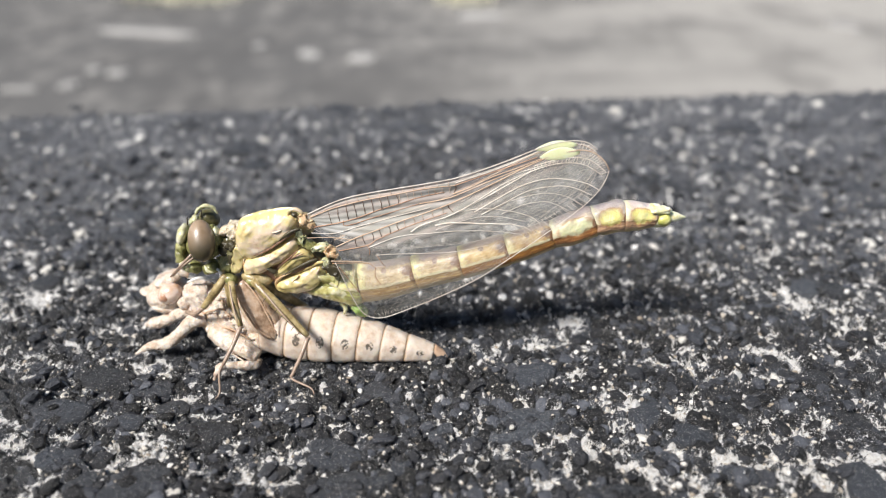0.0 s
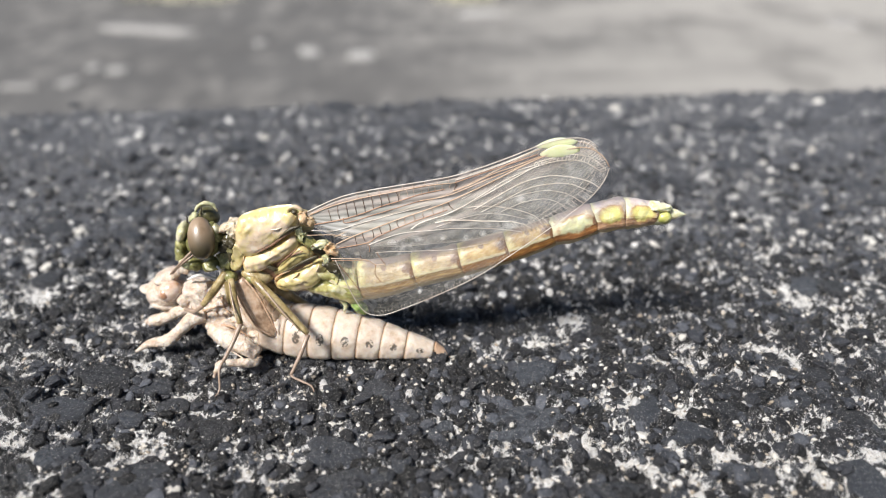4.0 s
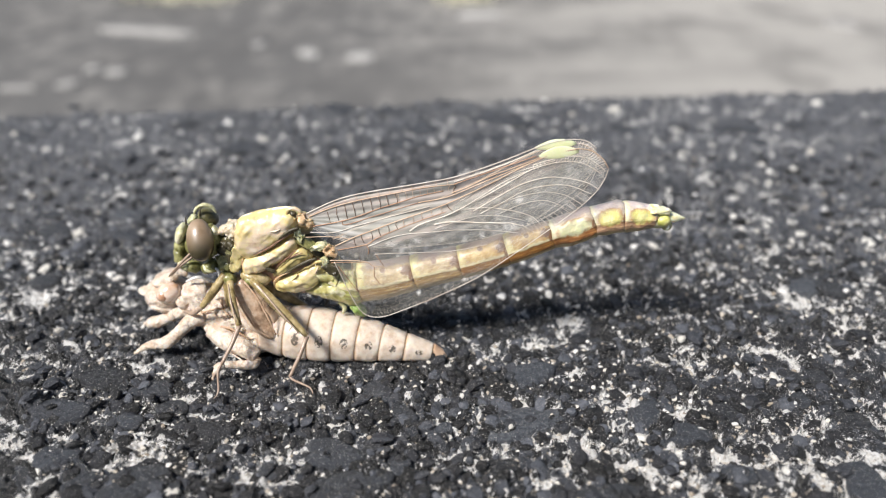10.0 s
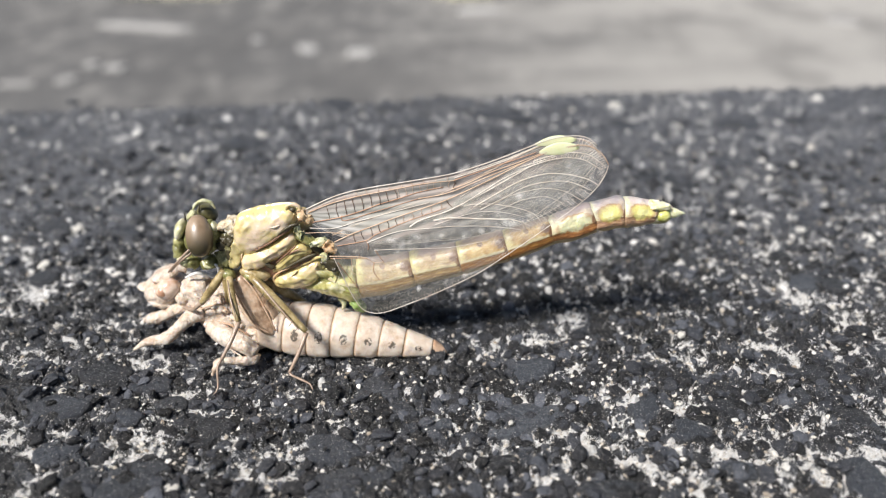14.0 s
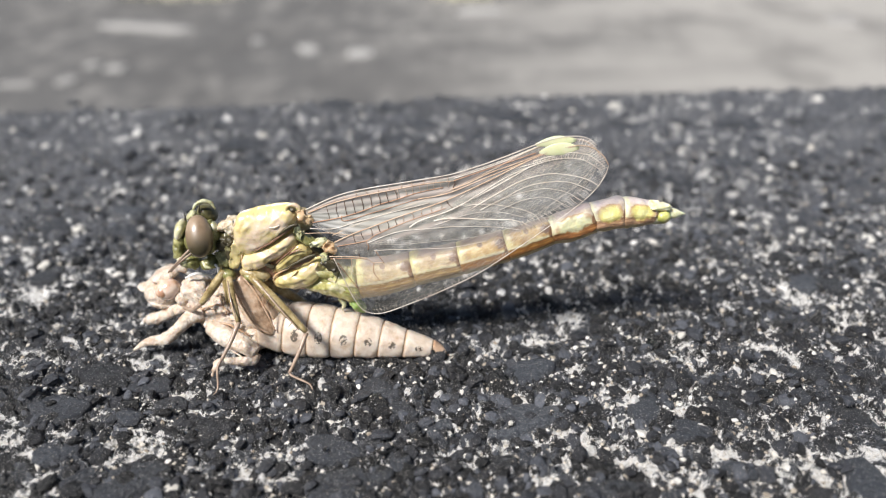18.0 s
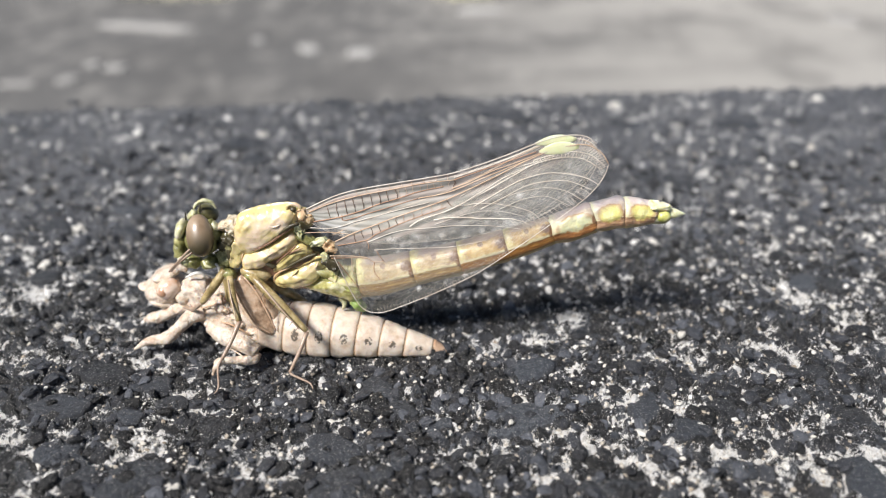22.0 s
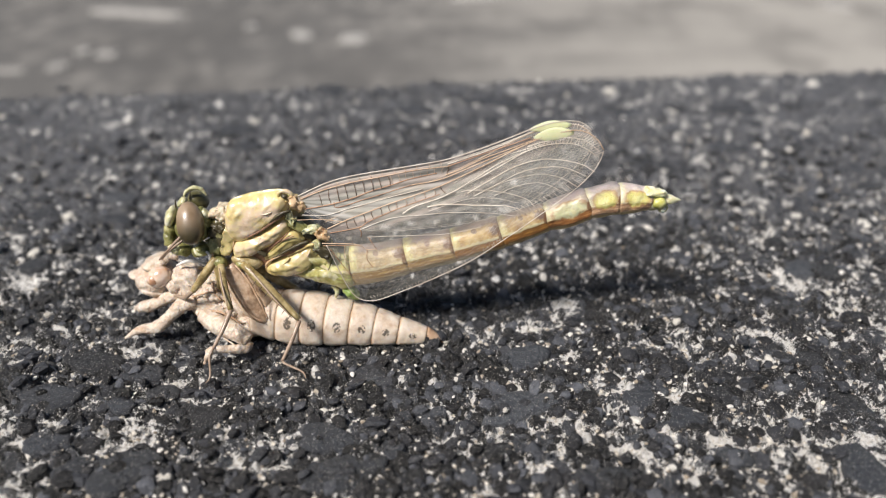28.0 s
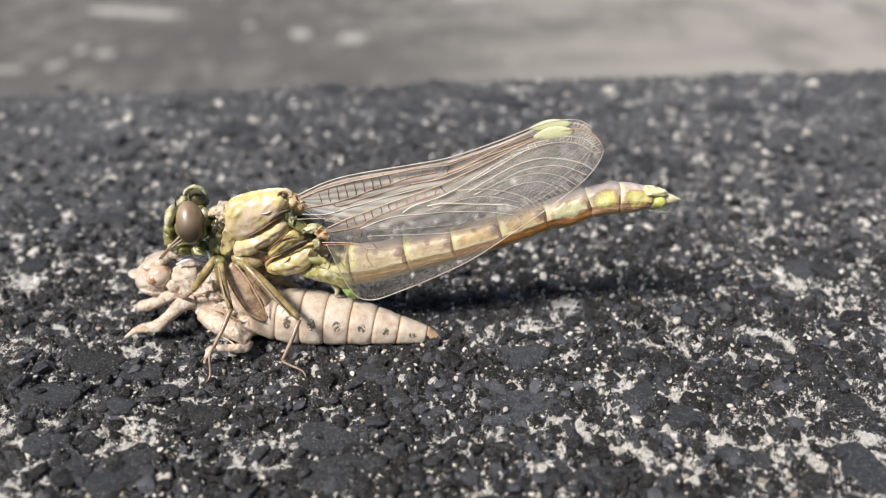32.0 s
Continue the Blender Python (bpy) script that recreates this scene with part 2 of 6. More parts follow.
def abdomen_mat(name, body, belly, band, spot, flank=None, back=(0.46, 0.39, 0.37)):
    """One abdomen segment: pale front band, mauve back, creamy side with dark spots, streaked brown fold below. U runs tailward, V round the ring from the belly."""
    m = Mat(name)
    u, v = m.uv()
    n = m.noise(1.1, 4, 0.6)
    f = m.noise(4.0, 3, 0.6)
    along = m.n("ShaderNodeCombineXYZ")
    m.link(m.math("MULTIPLY", u, 2.2), along.inputs[0])
    m.link(m.math("MULTIPLY", v, 46.0), along.inputs[1])
    streak = m.noise(1.0, 3, 0.6, along.outputs[0])
    c = m.ramp(n, [(0.3, body[0]), (0.5, body[1]), (0.7, body[2])])
    low = m.math("ABSOLUTE", m.math("SUBTRACT", v, 0.5))
    low = m.math("ADD", low, m.math("MULTIPLY", m.math("SUBTRACT", n, 0.5), 0.05))
    c = m.mix(m.math("MULTIPLY", m.step(m.math("ADD", low, m.math("MULTIPLY", m.math("SUBTRACT", f, 0.5), 0.09)), 0.11, 0.05), 0.75), c, back)
    fold = m.mix(m.step(streak, 0.40, 0.62), (belly[0] * 0.58, belly[1] * 0.50, belly[2] * 0.50), belly)
    c = m.mix(m.step(low, 0.225, 0.245), c, fold)
    c = m.mix(m.math("MULTIPLY", m.step(low, 0.33, 0.35), 0.75), c, (0.60, 0.47, 0.24))
    c = m.mix(m.math("MULTIPLY", m.step(low, 0.205, 0.222), m.step(low, 0.245, 0.232)), c, (0.74, 0.66, 0.42))
    if flank:
        d = m.math("ADD", m.math("POWER", m.math("MULTIPLY", m.math("SUBTRACT", u, 0.52), 2.5), 2.0), m.math("POWER", m.math("MULTIPLY", m.math("SUBTRACT", low, 0.185), 11.5), 2.0))
        d = m.math("ADD", d, m.math("ADD", m.math("MULTIPLY", m.math("SUBTRACT", n, 0.5), 2.2), m.math("MULTIPLY", m.math("SUBTRACT", f, 0.5), 0.6)))
        c = m.mix(m.math("MULTIPLY", m.step(d, 1.5, 1.0), 0.8), c, (0.42, 0.22, 0.09))
        c = m.mix(m.step(d, 1.3, 0.4), c, flank)
        c = m.mix(m.math("MULTIPLY", m.step(d, 0.35, 0.0), 0.5), c, (0.80, 0.78, 0.42))
    wide = m.math("ADD", u, m.math("ADD", m.math("MULTIPLY", f, 0.22), m.math("MULTIPLY", n, 0.24)))
    c = m.mix(m.math("MULTIPLY", m.math("MULTIPLY", m.step(wide, 0.42, 0.27), m.step(low, 0.245, 0.19)), 0.8), c, band)
    blot = m.math("MULTIPLY", m.step(m.noise(0.75, 4, 0.65), 0.50, 0.64), m.step(low, 0.26, 0.20))
    c = m.mix(m.math("MULTIPLY", blot, 0.22 if flank else 0.40), c, (0.34, 0.24, 0.22))
    d1 = m.math("ADD", m.math("POWER", m.math("MULTIPLY", m.math("SUBTRACT", u, 0.90), 6.5), 2.0), m.math("POWER", m.math("MULTIPLY", m.math("SUBTRACT", low, 0.145), 14.0), 2.0))
    c = m.mix(m.math("MULTIPLY", m.step(m.math("ADD", d1, m.math("MULTIPLY", f, 1.6)), 1.7, 0.9), 0.2 if flank else 0.85), c, spot)
    d2 = m.math("ADD", m.math("POWER", m.math("MULTIPLY", m.math("SUBTRACT", u, 0.48), 15.0), 2.0), m.math("POWER", m.math("MULTIPLY", m.math("SUBTRACT", low, 0.105), 30.0), 2.0))
    c = m.mix(m.math("MULTIPLY", m.step(d2, 1.0, 0.4), 0.0 if flank else 0.7), c, spot)
    d3 = m.math("ADD", m.math("POWER", m.math("MULTIPLY", m.math("SUBTRACT", u, 0.985), 11.0), 2.0), m.math("POWER", m.math("MULTIPLY", m.math("SUBTRACT", low, 0.215), 15.0), 2.0))
    c = m.mix(m.math("MULTIPLY", m.step(m.math("ADD", d3, m.math("MULTIPLY", f, 0.8)), 1.4, 0.8), 0.85), c, (0.20, 0.09, 0.04))
    c = m.mix(m.math("MULTIPLY", m.step(u, 0.965, 0.99), 0.5), c, (0.36, 0.22, 0.11))
    m.color(c)
    m.bump(m.math("ADD", m.math("ADD", f, n), m.math("MULTIPLY", streak, 0.8)), 0.5, 0.16)
    m.set(Roughness=0.42, Coat_Weight=0.35, Coat_Roughness=0.3)
    m.flesh(0.3, 0.25)
    return m.m


def exuvia_mat(name, banded):
    m = Mat(name)
    n = m.noise(1.0, 4, 0.6)
    f = m.noise(7.0, 4, 0.65)
    c = m.ramp(n, [(0.32, (0.50, 0.38, 0.28)), (0.45, (0.62, 0.51, 0.41)), (0.64, (0.69, 0.61, 0.52))])
    if banded:
        u, v = m.uv()
        low = m.math("ABSOLUTE", m.math("SUBTRACT", v, 0.5))
        c = m.mix(m.step(m.math("ADD", u, m.math("MULTIPLY", m.math("SUBTRACT", f, 0.5), 0.1)), 0.91, 0.97), c, (0.34, 0.22, 0.12))
        c = m.mix(m.math("MULTIPLY", m.step(u, 0.07, 0.02), 0.7), c, (0.42, 0.27, 0.17))
        d = m.math("ADD", m.math("POWER", m.math("MULTIPLY", m.math("SUBTRACT", u, 0.52), 6.0), 2.0), m.math("POWER", m.math("MULTIPLY", m.math("SUBTRACT", low, 0.195), 25.0), 2.0))
        speck = m.step(m.noise(3.0, 2, 0.5), 0.44, 0.52)
        c = m.mix(m.math("MULTIPLY", m.math("MULTIPLY", m.step(d, 1.0, 0.75), speck), 0.85), c, (0.06, 0.05, 0.04))
    else:
        c = m.mix(m.math("MULTIPLY", m.step(m.noise(0.9, 3, 0.55), 0.50, 0.68), 0.5), c, (0.44, 0.28, 0.18))
        c = m.mix(m.math("MULTIPLY", m.step(m.noise(1.3, 4, 0.65, stretch=(1, 1.6, 1)), 0.52, 0.62), 0.55), c, (0.70, 0.66, 0.60))
        c = m.mix(m.math("MULTIPLY", m.step(m.noise(1.1, 3, 0.55), 0.56, 0.72), 0.45), c, (0.26, 0.23, 0.20))
    m.color(c)
    crease = m.math("ABSOLUTE", m.math("SUBTRACT", m.noise(0.9, 2, 0.45), 0.5))
    wrinkle = m.math("ABSOLUTE", m.math("SUBTRACT", m.noise(2.4, 2, 0.5), 0.5))
    h = m.math("ADD", m.math("MULTIPLY", f, 0.10), m.math("ADD", m.math("MULTIPLY", crease, -0.4 if banded else -1.5), m.math("MULTIPLY", wrinkle, -0.10 if banded else -0.45)))
    m.bump(h, 0.9, 0.4)
    if not banded:
        c = m.mix(m.math("MULTIPLY", m.step(wrinkle, 0.035, 0.0), 0.45), c, (0.36, 0.22, 0.13))
        m.color(c)
    m.set(Roughness=0.42, Specular_IOR_Level=0.4)
    m.flesh(0.35, 0.35)
    return m.m


def eye_mat():
    """A two-toned compound eye: tan-brown above, dark olive below, finely faceted."""
    m = Mat("eye_brown")
    u, v = m.uv()
    n = m.noise(0.5, 3, 0.5)
    top = m.ramp(n, [(0.3, (0.20, 0.135, 0.08)), (0.5, (0.30, 0.215, 0.14)), (0.7, (0.40, 0.30, 0.21))])
    m.color(m.mix(m.step(m.math("ADD", u, m.math("MULTIPLY", m.math("SUBTRACT", n, 0.5), 0.3)), 0.35, 0.75), top, (0.05, 0.04, 0.018)))
    m.bump(m.noise(14.0, 2, 0.5), 0.2, 0.05)
    m.set(Roughness=0.36, Coat_Weight=0.45, Coat_Roughness=0.12)
    m.flesh(0.1, 0.3)
    return m.m


def wing_mat(name, thin, thick, fade, milky):
    """Glassy membrane with milky and pinkish streaks that run along the wing."""
    m = Mat(name)
    u, v = m.uv()
    along = m.n("ShaderNodeCombineXYZ")
    m.link(m.math("MULTIPLY", u, 3.0), along.inputs[0])
    m.link(m.math("MULTIPLY", v, 10.0), along.inputs[1])
    n = m.math("ADD", m.math("MULTIPLY", m.noise(1.0, 2, 0.5, along.outputs[0]), 0.75), m.math("MULTIPLY", m.noise(0.5, 3, 0.5), 0.25))
    rosy = m.math("MULTIPLY", m.step(v, 0.5, 0.1), m.step(n, 0.40, 0.54))
    c = m.ramp(n, [(0.32, (0.68, 0.66, 0.56)), (0.5, (0.74, 0.72, 0.64)), (0.66, (0.84, 0.82, 0.78))])
    m.color(m.mix(m.math("MULTIPLY", rosy, 0.75), c, (0.78, 0.60, 0.52)))
    m.bump(m.math("ADD", n, m.math("MULTIPLY", m.noise(2.0, 3, 0.6), 0.4)), 0.25, 0.12)
    m.set(Roughness=0.2, Specular_IOR_Level=0.7)
    clear = m.n("ShaderNodeBsdfTransparent")
    mix = m.n("ShaderNodeMixShader")
    cover = m.ramp(n, [(0.36, (thin,) * 3), (0.62, (thick,) * 3)])
    root = m.step(u, 0.70, 0.25)
    near = m.math("MULTIPLY", root, m.step(v, milky[1] + 0.15, milky[1]))
    much = m.math("MULTIPLY", m.math("ADD", 1.1, m.math("MULTIPLY", near, milky[0])), m.math("SUBTRACT", 1.0, m.math("MULTIPLY", m.step(v, *fade), 0.68)))
    m.link(m.math("MULTIPLY", cover, much), mix.inputs[0])
    m.link(clear.outputs[0], mix.inputs[1])
    m.link(m.b.outputs[0], mix.inputs[2])
    m.link(mix.outputs[0], m.t.nodes["Material Output"].inputs["Surface"])
    return m.m


def water_mat():
    m = Mat("clear_liquid")
    m.set(Roughness=0.02, Transmission_Weight=1.0, IOR=1.333)
    m.b.inputs["Base Color"].default_value = (0.95, 1.0, 0.9, 1)
    return m.m


ASPHALT, CONCRETE = asphalt_mat(), concrete_mat()
DARK_STONE = stone_mat("dark_stone", [(0.3, (0.012, 0.012, 0.013)), (0.45, (0.034, 0.036, 0.041)), (0.65, (0.046, 0.052, 0.064)), (0.78, (0.12, 0.128, 0.14))], 0.42)
PALE_STONE = stone_mat("pale_stone", [(0.25, (0.52, 0.48, 0.41)), (0.5, (0.80, 0.77, 0.70)), (0.75, (0.92, 0.90, 0.86))], 0.6)
EYE = eye_mat()
GREEN = body_mat("green_cuticle", [(0.36, (0.12, 0.115, 0.038)), (0.5, (0.24, 0.235, 0.085)), (0.64, (0.42, 0.40, 0.18))], 1.2, 0.3, 0.25)
PALE_GREEN = body_mat("pale_green_cuticle", [(0.36, (0.34, 0.34, 0.16)), (0.5, (0.56, 0.55, 0.33)), (0.62, (0.76, 0.74, 0.56))], 1.2, 0.3, 0.3)
DARK = body_mat("dark_cuticle", [(0.3, (0.025, 0.02, 0.012)), (0.7, (0.10, 0.085, 0.045))], 1.5, 0.35, 0.0)
OLIVE = body_mat("olive_cuticle", [(0.36, (0.17, 0.12, 0.045)), (0.5, (0.36, 0.275, 0.125)), (0.64, (0.58, 0.48, 0.29))], 0.8, 0.34, 0.15)
SHIN = body_mat("brown_shin", [(0.3, (0.24, 0.16, 0.11)), (0.7, (0.46, 0.35, 0.27))], 1.2, 0.4, 0.1)
PLATE = plate_mat("yellow_plate", (0.72, 0.58, 0.26), [(0.34, (0.56, 0.40, 0.18)), (0.42, (0.66, 0.54, 0.26)), (0.50, (0.72, 0.59, 0.36)), (0.57, (0.70, 0.54, 0.39)), (0.66, (0.78, 0.66, 0.52))])
PLATE_OLIVE = plate_mat("olive_plate", (0.68, 0.55, 0.24), [(0.34, (0.30, 0.23, 0.08)), (0.45, (0.50, 0.42, 0.17)), (0.53, (0.62, 0.52, 0.26)), (0.64, (0.70, 0.56, 0.36))])
SIDE_YELLOW = body_mat("yellow_green_side", [(0.36, (0.32, 0.29, 0.09)), (0.44, (0.46, 0.42, 0.15)), (0.52, (0.54, 0.51, 0.24)), (0.6, (0.68, 0.64, 0.44))], 0.9, 0.28, 0.25, 0.25, 1.6)
BRIGHT = body_mat("bright_green", [(0.35, (0.12, 0.20, 0.04)), (0.5, (0.26, 0.36, 0.10)), (0.65, (0.50, 0.55, 0.28))], 1.0, 0.3, 0.2)
LIME = body_mat("lime_cuticle", [(0.36, (0.34, 0.36, 0.08)), (0.5, (0.52, 0.52, 0.14)), (0.62, (0.70, 0.68, 0.32))], 1.0, 0.3, 0.2)
SEAM = body_mat("seam_brown", [(0.35, (0.10, 0.055, 0.03)), (0.5, (0.26, 0.14, 0.085)), (0.65, (0.42, 0.26, 0.19))], 1.2, 0.35, 0.1)
JOINT = body_mat("orange_joint", [(0.3, (0.46, 0.27, 0.13)), (0.7, (0.70, 0.53, 0.33))], 1.5, 0.35, 0.3)
VEIN_BROWN = body_mat("vein_brown", [(0.3, (0.28, 0.13, 0.07)), (0.7, (0.52, 0.31, 0.19))], 0.5, 0.4, 0.0)
VEIN_DARK = body_mat("vein_dark", [(0.3, (0.07, 0.04, 0.025)), (0.7, (0.20, 0.11, 0.06))], 0.5, 0.4, 0.0)
VEIN_TAN = body_mat("vein_tan", [(0.36, (0.46, 0.28, 0.17)), (0.6, (0.66, 0.50, 0.36))], 0.5, 0.4, 0.0)
VEIN_PALE = body_mat("vein_pale", [(0.36, (0.52, 0.43, 0.35)), (0.6, (0.74, 0.69, 0.62))], 0.5, 0.35, 0.0)
STIGMA = body_mat("stigma_green", [(0.3, (0.76, 0.78, 0.42)), (0.7, (0.87, 0.88, 0.64))], 0.6, 0.4, 0.3)
SEG = abdomen_mat("abdomen_tan", ((0.34, 0.20, 0.075), (0.50, 0.34, 0.14), (0.63, 0.50, 0.26)), (0.46, 0.23, 0.06), (0.72, 0.66, 0.36), (0.12, 0.07, 0.06))
SEG_PALE = abdomen_mat("abdomen_golden", ((0.38, 0.26, 0.15), (0.52, 0.40, 0.23), (0.64, 0.54, 0.36)), (0.54, 0.37, 0.15), (0.74, 0.69, 0.34), (0.20, 0.12, 0.09))
SEG_REAR = abdomen_mat("abdomen_mauve", ((0.46, 0.36, 0.30), (0.60, 0.52, 0.42), (0.74, 0.68, 0.54)), (0.60, 0.40, 0.24), (0.74, 0.71, 0.48), (0.16, 0.10, 0.08), (0.66, 0.61, 0.22), (0.60, 0.52, 0.52))
SEG_SEVEN = abdomen_mat("abdomen_pale_side", ((0.46, 0.35, 0.28), (0.60, 0.50, 0.38), (0.70, 0.62, 0.46)), (0.50, 0.24, 0.08), (0.74, 0.71, 0.46), (0.16, 0.10, 0.08), (0.68, 0.67, 0.42), (0.50, 0.42, 0.42))
SEG_FRONT = abdomen_mat("abdomen_green", ((0.50, 0.43, 0.14), (0.64, 0.60, 0.24), (0.74, 0.72, 0.42)), (0.50, 0.52, 0.18), (0.66, 0.66, 0.34), (0.2, 0.18, 0.05), None, (0.52, 0.47, 0.36))
HUSK, HUSK_BAND = exuvia_mat("husk", False), exuvia_mat("husk_banded", True)
PAD = body_mat("husk_tan", [(0.36, (0.26, 0.155, 0.09)), (0.48, (0.49, 0.34, 0.23)), (0.62, (0.61, 0.48, 0.36))], 0.7, 0.45, 0.15, 0.3, 4.0)
HUSK_EYE = body_mat("husk_eye", [(0.36, (0.46, 0.24, 0.13)), (0.48, (0.64, 0.44, 0.32)), (0.62, (0.78, 0.66, 0.57))], 0.45, 0.14, 0.3, 0.1, 5.0, 0.9)
IRIS = body_mat("husk_iris", [(0.36, (0.30, 0.13, 0.06)), (0.5, (0.52, 0.30, 0.19)), (0.64, (0.70, 0.54, 0.44))], 0.6, 0.12, 0.3, 0.1, 5.0, 1.0)
PAD_PINK = body_mat("pale_pink_rim", [(0.36, (0.42, 0.33, 0.22)), (0.5, (0.62, 0.52, 0.38)), (0.64, (0.76, 0.69, 0.56))], 1.6, 0.4, 0.35, 0.5, 3.0)
HUSK_TIP = body_mat("husk_tip", [(0.3, (0.40, 0.23, 0.13)), (0.7, (0.62, 0.45, 0.32))], 0.8, 0.5, 0.2)
TAIL_PALE = body_mat("tail_pale", [(0.36, (0.66, 0.64, 0.28)), (0.5, (0.80, 0.78, 0.50)), (0.62, (0.88, 0.87, 0.72))], 1.2, 0.3, 0.4)
OLIVE_EYE = body_mat("eye_olive", [(0.36, (0.03, 0.028, 0.012)), (0.5, (0.11, 0.10, 0.04)), (0.60, (0.30, 0.28, 0.14))], 0.45, 0.3, 0.1, 0.15, 9.0)
WHITE = body_mat("white_thread", [(0.3, (0.75, 0.72, 0.68)), (0.7, (0.86, 0.84, 0.80))], 1.0, 0.4, 0.0)
CHIP = stone_mat("weathered_chip", [(0.25, (0.30, 0.29, 0.28)), (0.8, (0.50, 0.49, 0.47))], 0.7)
GRIT = grit_mat("dark_grit", [(0.2, (0.005, 0.005, 0.005)), (0.45, (0.015, 0.015, 0.017)), (0.65, (0.042, 0.045, 0.054)), (0.82, (0.11, 0.118, 0.138))], 0.42)
PALE_GRIT = grit_mat("pale_grit", [(0.2, (0.34, 0.28, 0.21)), (0.45, (0.62, 0.56, 0.47)), (0.65, (0.80, 0.76, 0.69)), (0.85, (0.92, 0.90, 0.86))], 0.55)
QUARTZ = grit_mat("quartz_grit", [(0.2, (0.62, 0.58, 0.52)), (0.5, (0.86, 0.84, 0.80)), (0.8, (0.94, 0.93, 0.91))], 0.4)
GRASS = body_mat("dry_grass", [(0.3, (0.62, 0.59, 0.42)), (0.7, (0.86, 0.83, 0.70))], 0.01, 0.6, 0.0)
FORE_WING = wing_mat("forewing_membrane", 0.21, 0.32, (0.7, 1.0), (1.1, 0.8))
HIND_WING = wing_mat("hindwing_membrane", 0.18, 0.29, (0.16, 0.55), (0.7, 0.15))
CLEAR_WING, WATER = wing_mat("clear_wing_membrane", 0.03, 0.09, (0.5, 0.9), (0.2, 0.4)), water_mat()

# ---- mesh helpers: all lengths below are in millimetres ----
MM = 0.001
rng = np.random.default_rng(7)


def make(name, verts, faces, mat, uvs=None, smooth=True, parent=None, origin=(0, 0, 0), label="", closed=False):
    """Links one mesh, given in world millimetres, with its origin at a world point, under a parent."""
    me = bpy.data.meshes.new(name)
    o = np.asarray(origin, float)
    if closed:
        p = np.asarray(verts, float) - np.mean(verts, axis=0)
        vol = sum(np.dot(p[f[0]], np.cross(p[f[i]], p[f[i + 1]])) for f in faces for i in range(1, len(f) - 1))
        if vol < 0:
            faces = [tuple(f[::-1]) for f in faces]
    me.from_pydata((np.asarray(verts, float) - o) * MM, [], faces)
    me.polygons.foreach_set("use_smooth", [smooth] * len(faces))
    if uvs is not None:
        layer = me.uv_layers.new(name="UVMap")
        loops = np.zeros(len(me.loops), int)
        me.loops.foreach_get("vertex_index", loops)
        layer.data.foreach_set("uv", np.asarray(uvs, float)[loops].ravel())
    me.materials.append(mat)
    ob = new(name, me)
    base = Vector(o * MM)
    if parent:
        ob.parent = parent
        base = base - Vector(parent["base"])
    ob.location = base
    ob["base"] = tuple(o * MM)
    if label:
        tagged(ob, label)
    return ob


def empty(name, at, label, category):
    e = new(name)
    e.location = Vector(at) * MM
    e["base"] = tuple(Vector(at) * MM)
    e.empty_display_size = 0.005
    return tagged(e, label, category)


def spline(pts, n):
    """Catmull-Rom through points, n samples evenly by length."""
    p = np.asarray(pts, float)
    if len(p) == 2:
        p = np.array([p[0], (p[0] + p[1]) / 2, p[1]])
    q = np.vstack([2 * p[0] - p[1], p, 2 * p[-1] - p[-2]])
    out = []
    for i in range(1, len(q) - 2):
        t = np.linspace(0, 1, 24, endpoint=False)[:, None]
        a, b, c, d = q[i - 1], q[i], q[i + 1], q[i + 2]
        out.append(0.5 * (2 * b + (c - a) * t + (2 * a - 5 * b + 4 * c - d) * t**2 + (3 * b - a - 3 * c + d) * t**3))
    out = np.vstack(out + [p[-1:]])
    s = np.r_[0, np.cumsum(np.linalg.norm(np.diff(out[:, :3], axis=0), axis=1))]
    k = np.linspace(0, s[-1], n)
    return np.stack([np.interp(k, s, out[:, j]) for j in range(out.shape[1])], 1)


def bumpy(v, amount, size, seed=0):
    """Displaces points by smooth noise."""
    if not amount:
        return v
    shift = Vector((seed, seed * 2.1, 5))
    off = np.array([noise.noise_vector(Vector(p) / size + shift) + noise.noise_vector(Vector(p) * 2.7 / size + shift) * 0.45 for p in v])
    return v + off * amount


def tube(path, sides=10, wide=1.0, rough=0.0, flat=None):
    """A round or flattened tube along rows of x, y, z, radius. Returns verts, faces and uvs; V starts below."""
    path = np.asarray(path, float)
    p, r = path[:, :3], path[:, 3]
    tan = np.gradient(p, axis=0)
    tan /= np.linalg.norm(tan, axis=1)[:, None] + 1e-9
    ref = np.array([0, 1.0, 0]) if flat is None else np.asarray(flat, float)
    side = ref - tan * (tan @ ref)[:, None]
    side /= np.linalg.norm(side, axis=1)[:, None] + 1e-9
    up = np.cross(tan, side)
    verts, faces, uvs = [], [], []
    n = len(p)
    for i in range(n):
        for k in range(sides + 1):
            a = -math.pi / 2 + 2 * math.pi * k / sides
            verts.append(p[i] + r[i] * (math.cos(a) * side[i] * wide + math.sin(a) * up[i]))
            uvs.append((i / (n - 1), k / sides))
    w = sides + 1
    for i in range(n - 1):
        for k in range(sides):
            faces.append((i * w + k, (i + 1) * w + k, (i + 1) * w + k + 1, i * w + k + 1))
    for i, rev in ((0, False), (n - 1, True)):
        ring = [i * w + k for k in range(sides)]
        faces.append(tuple(ring[::-1] if rev else ring))
    verts = np.array(verts)
    if rough:
        verts = bumpy(verts, rough, r.mean() * 1.2)
        verts[sides::w] = verts[0::w]
    return verts, faces, uvs


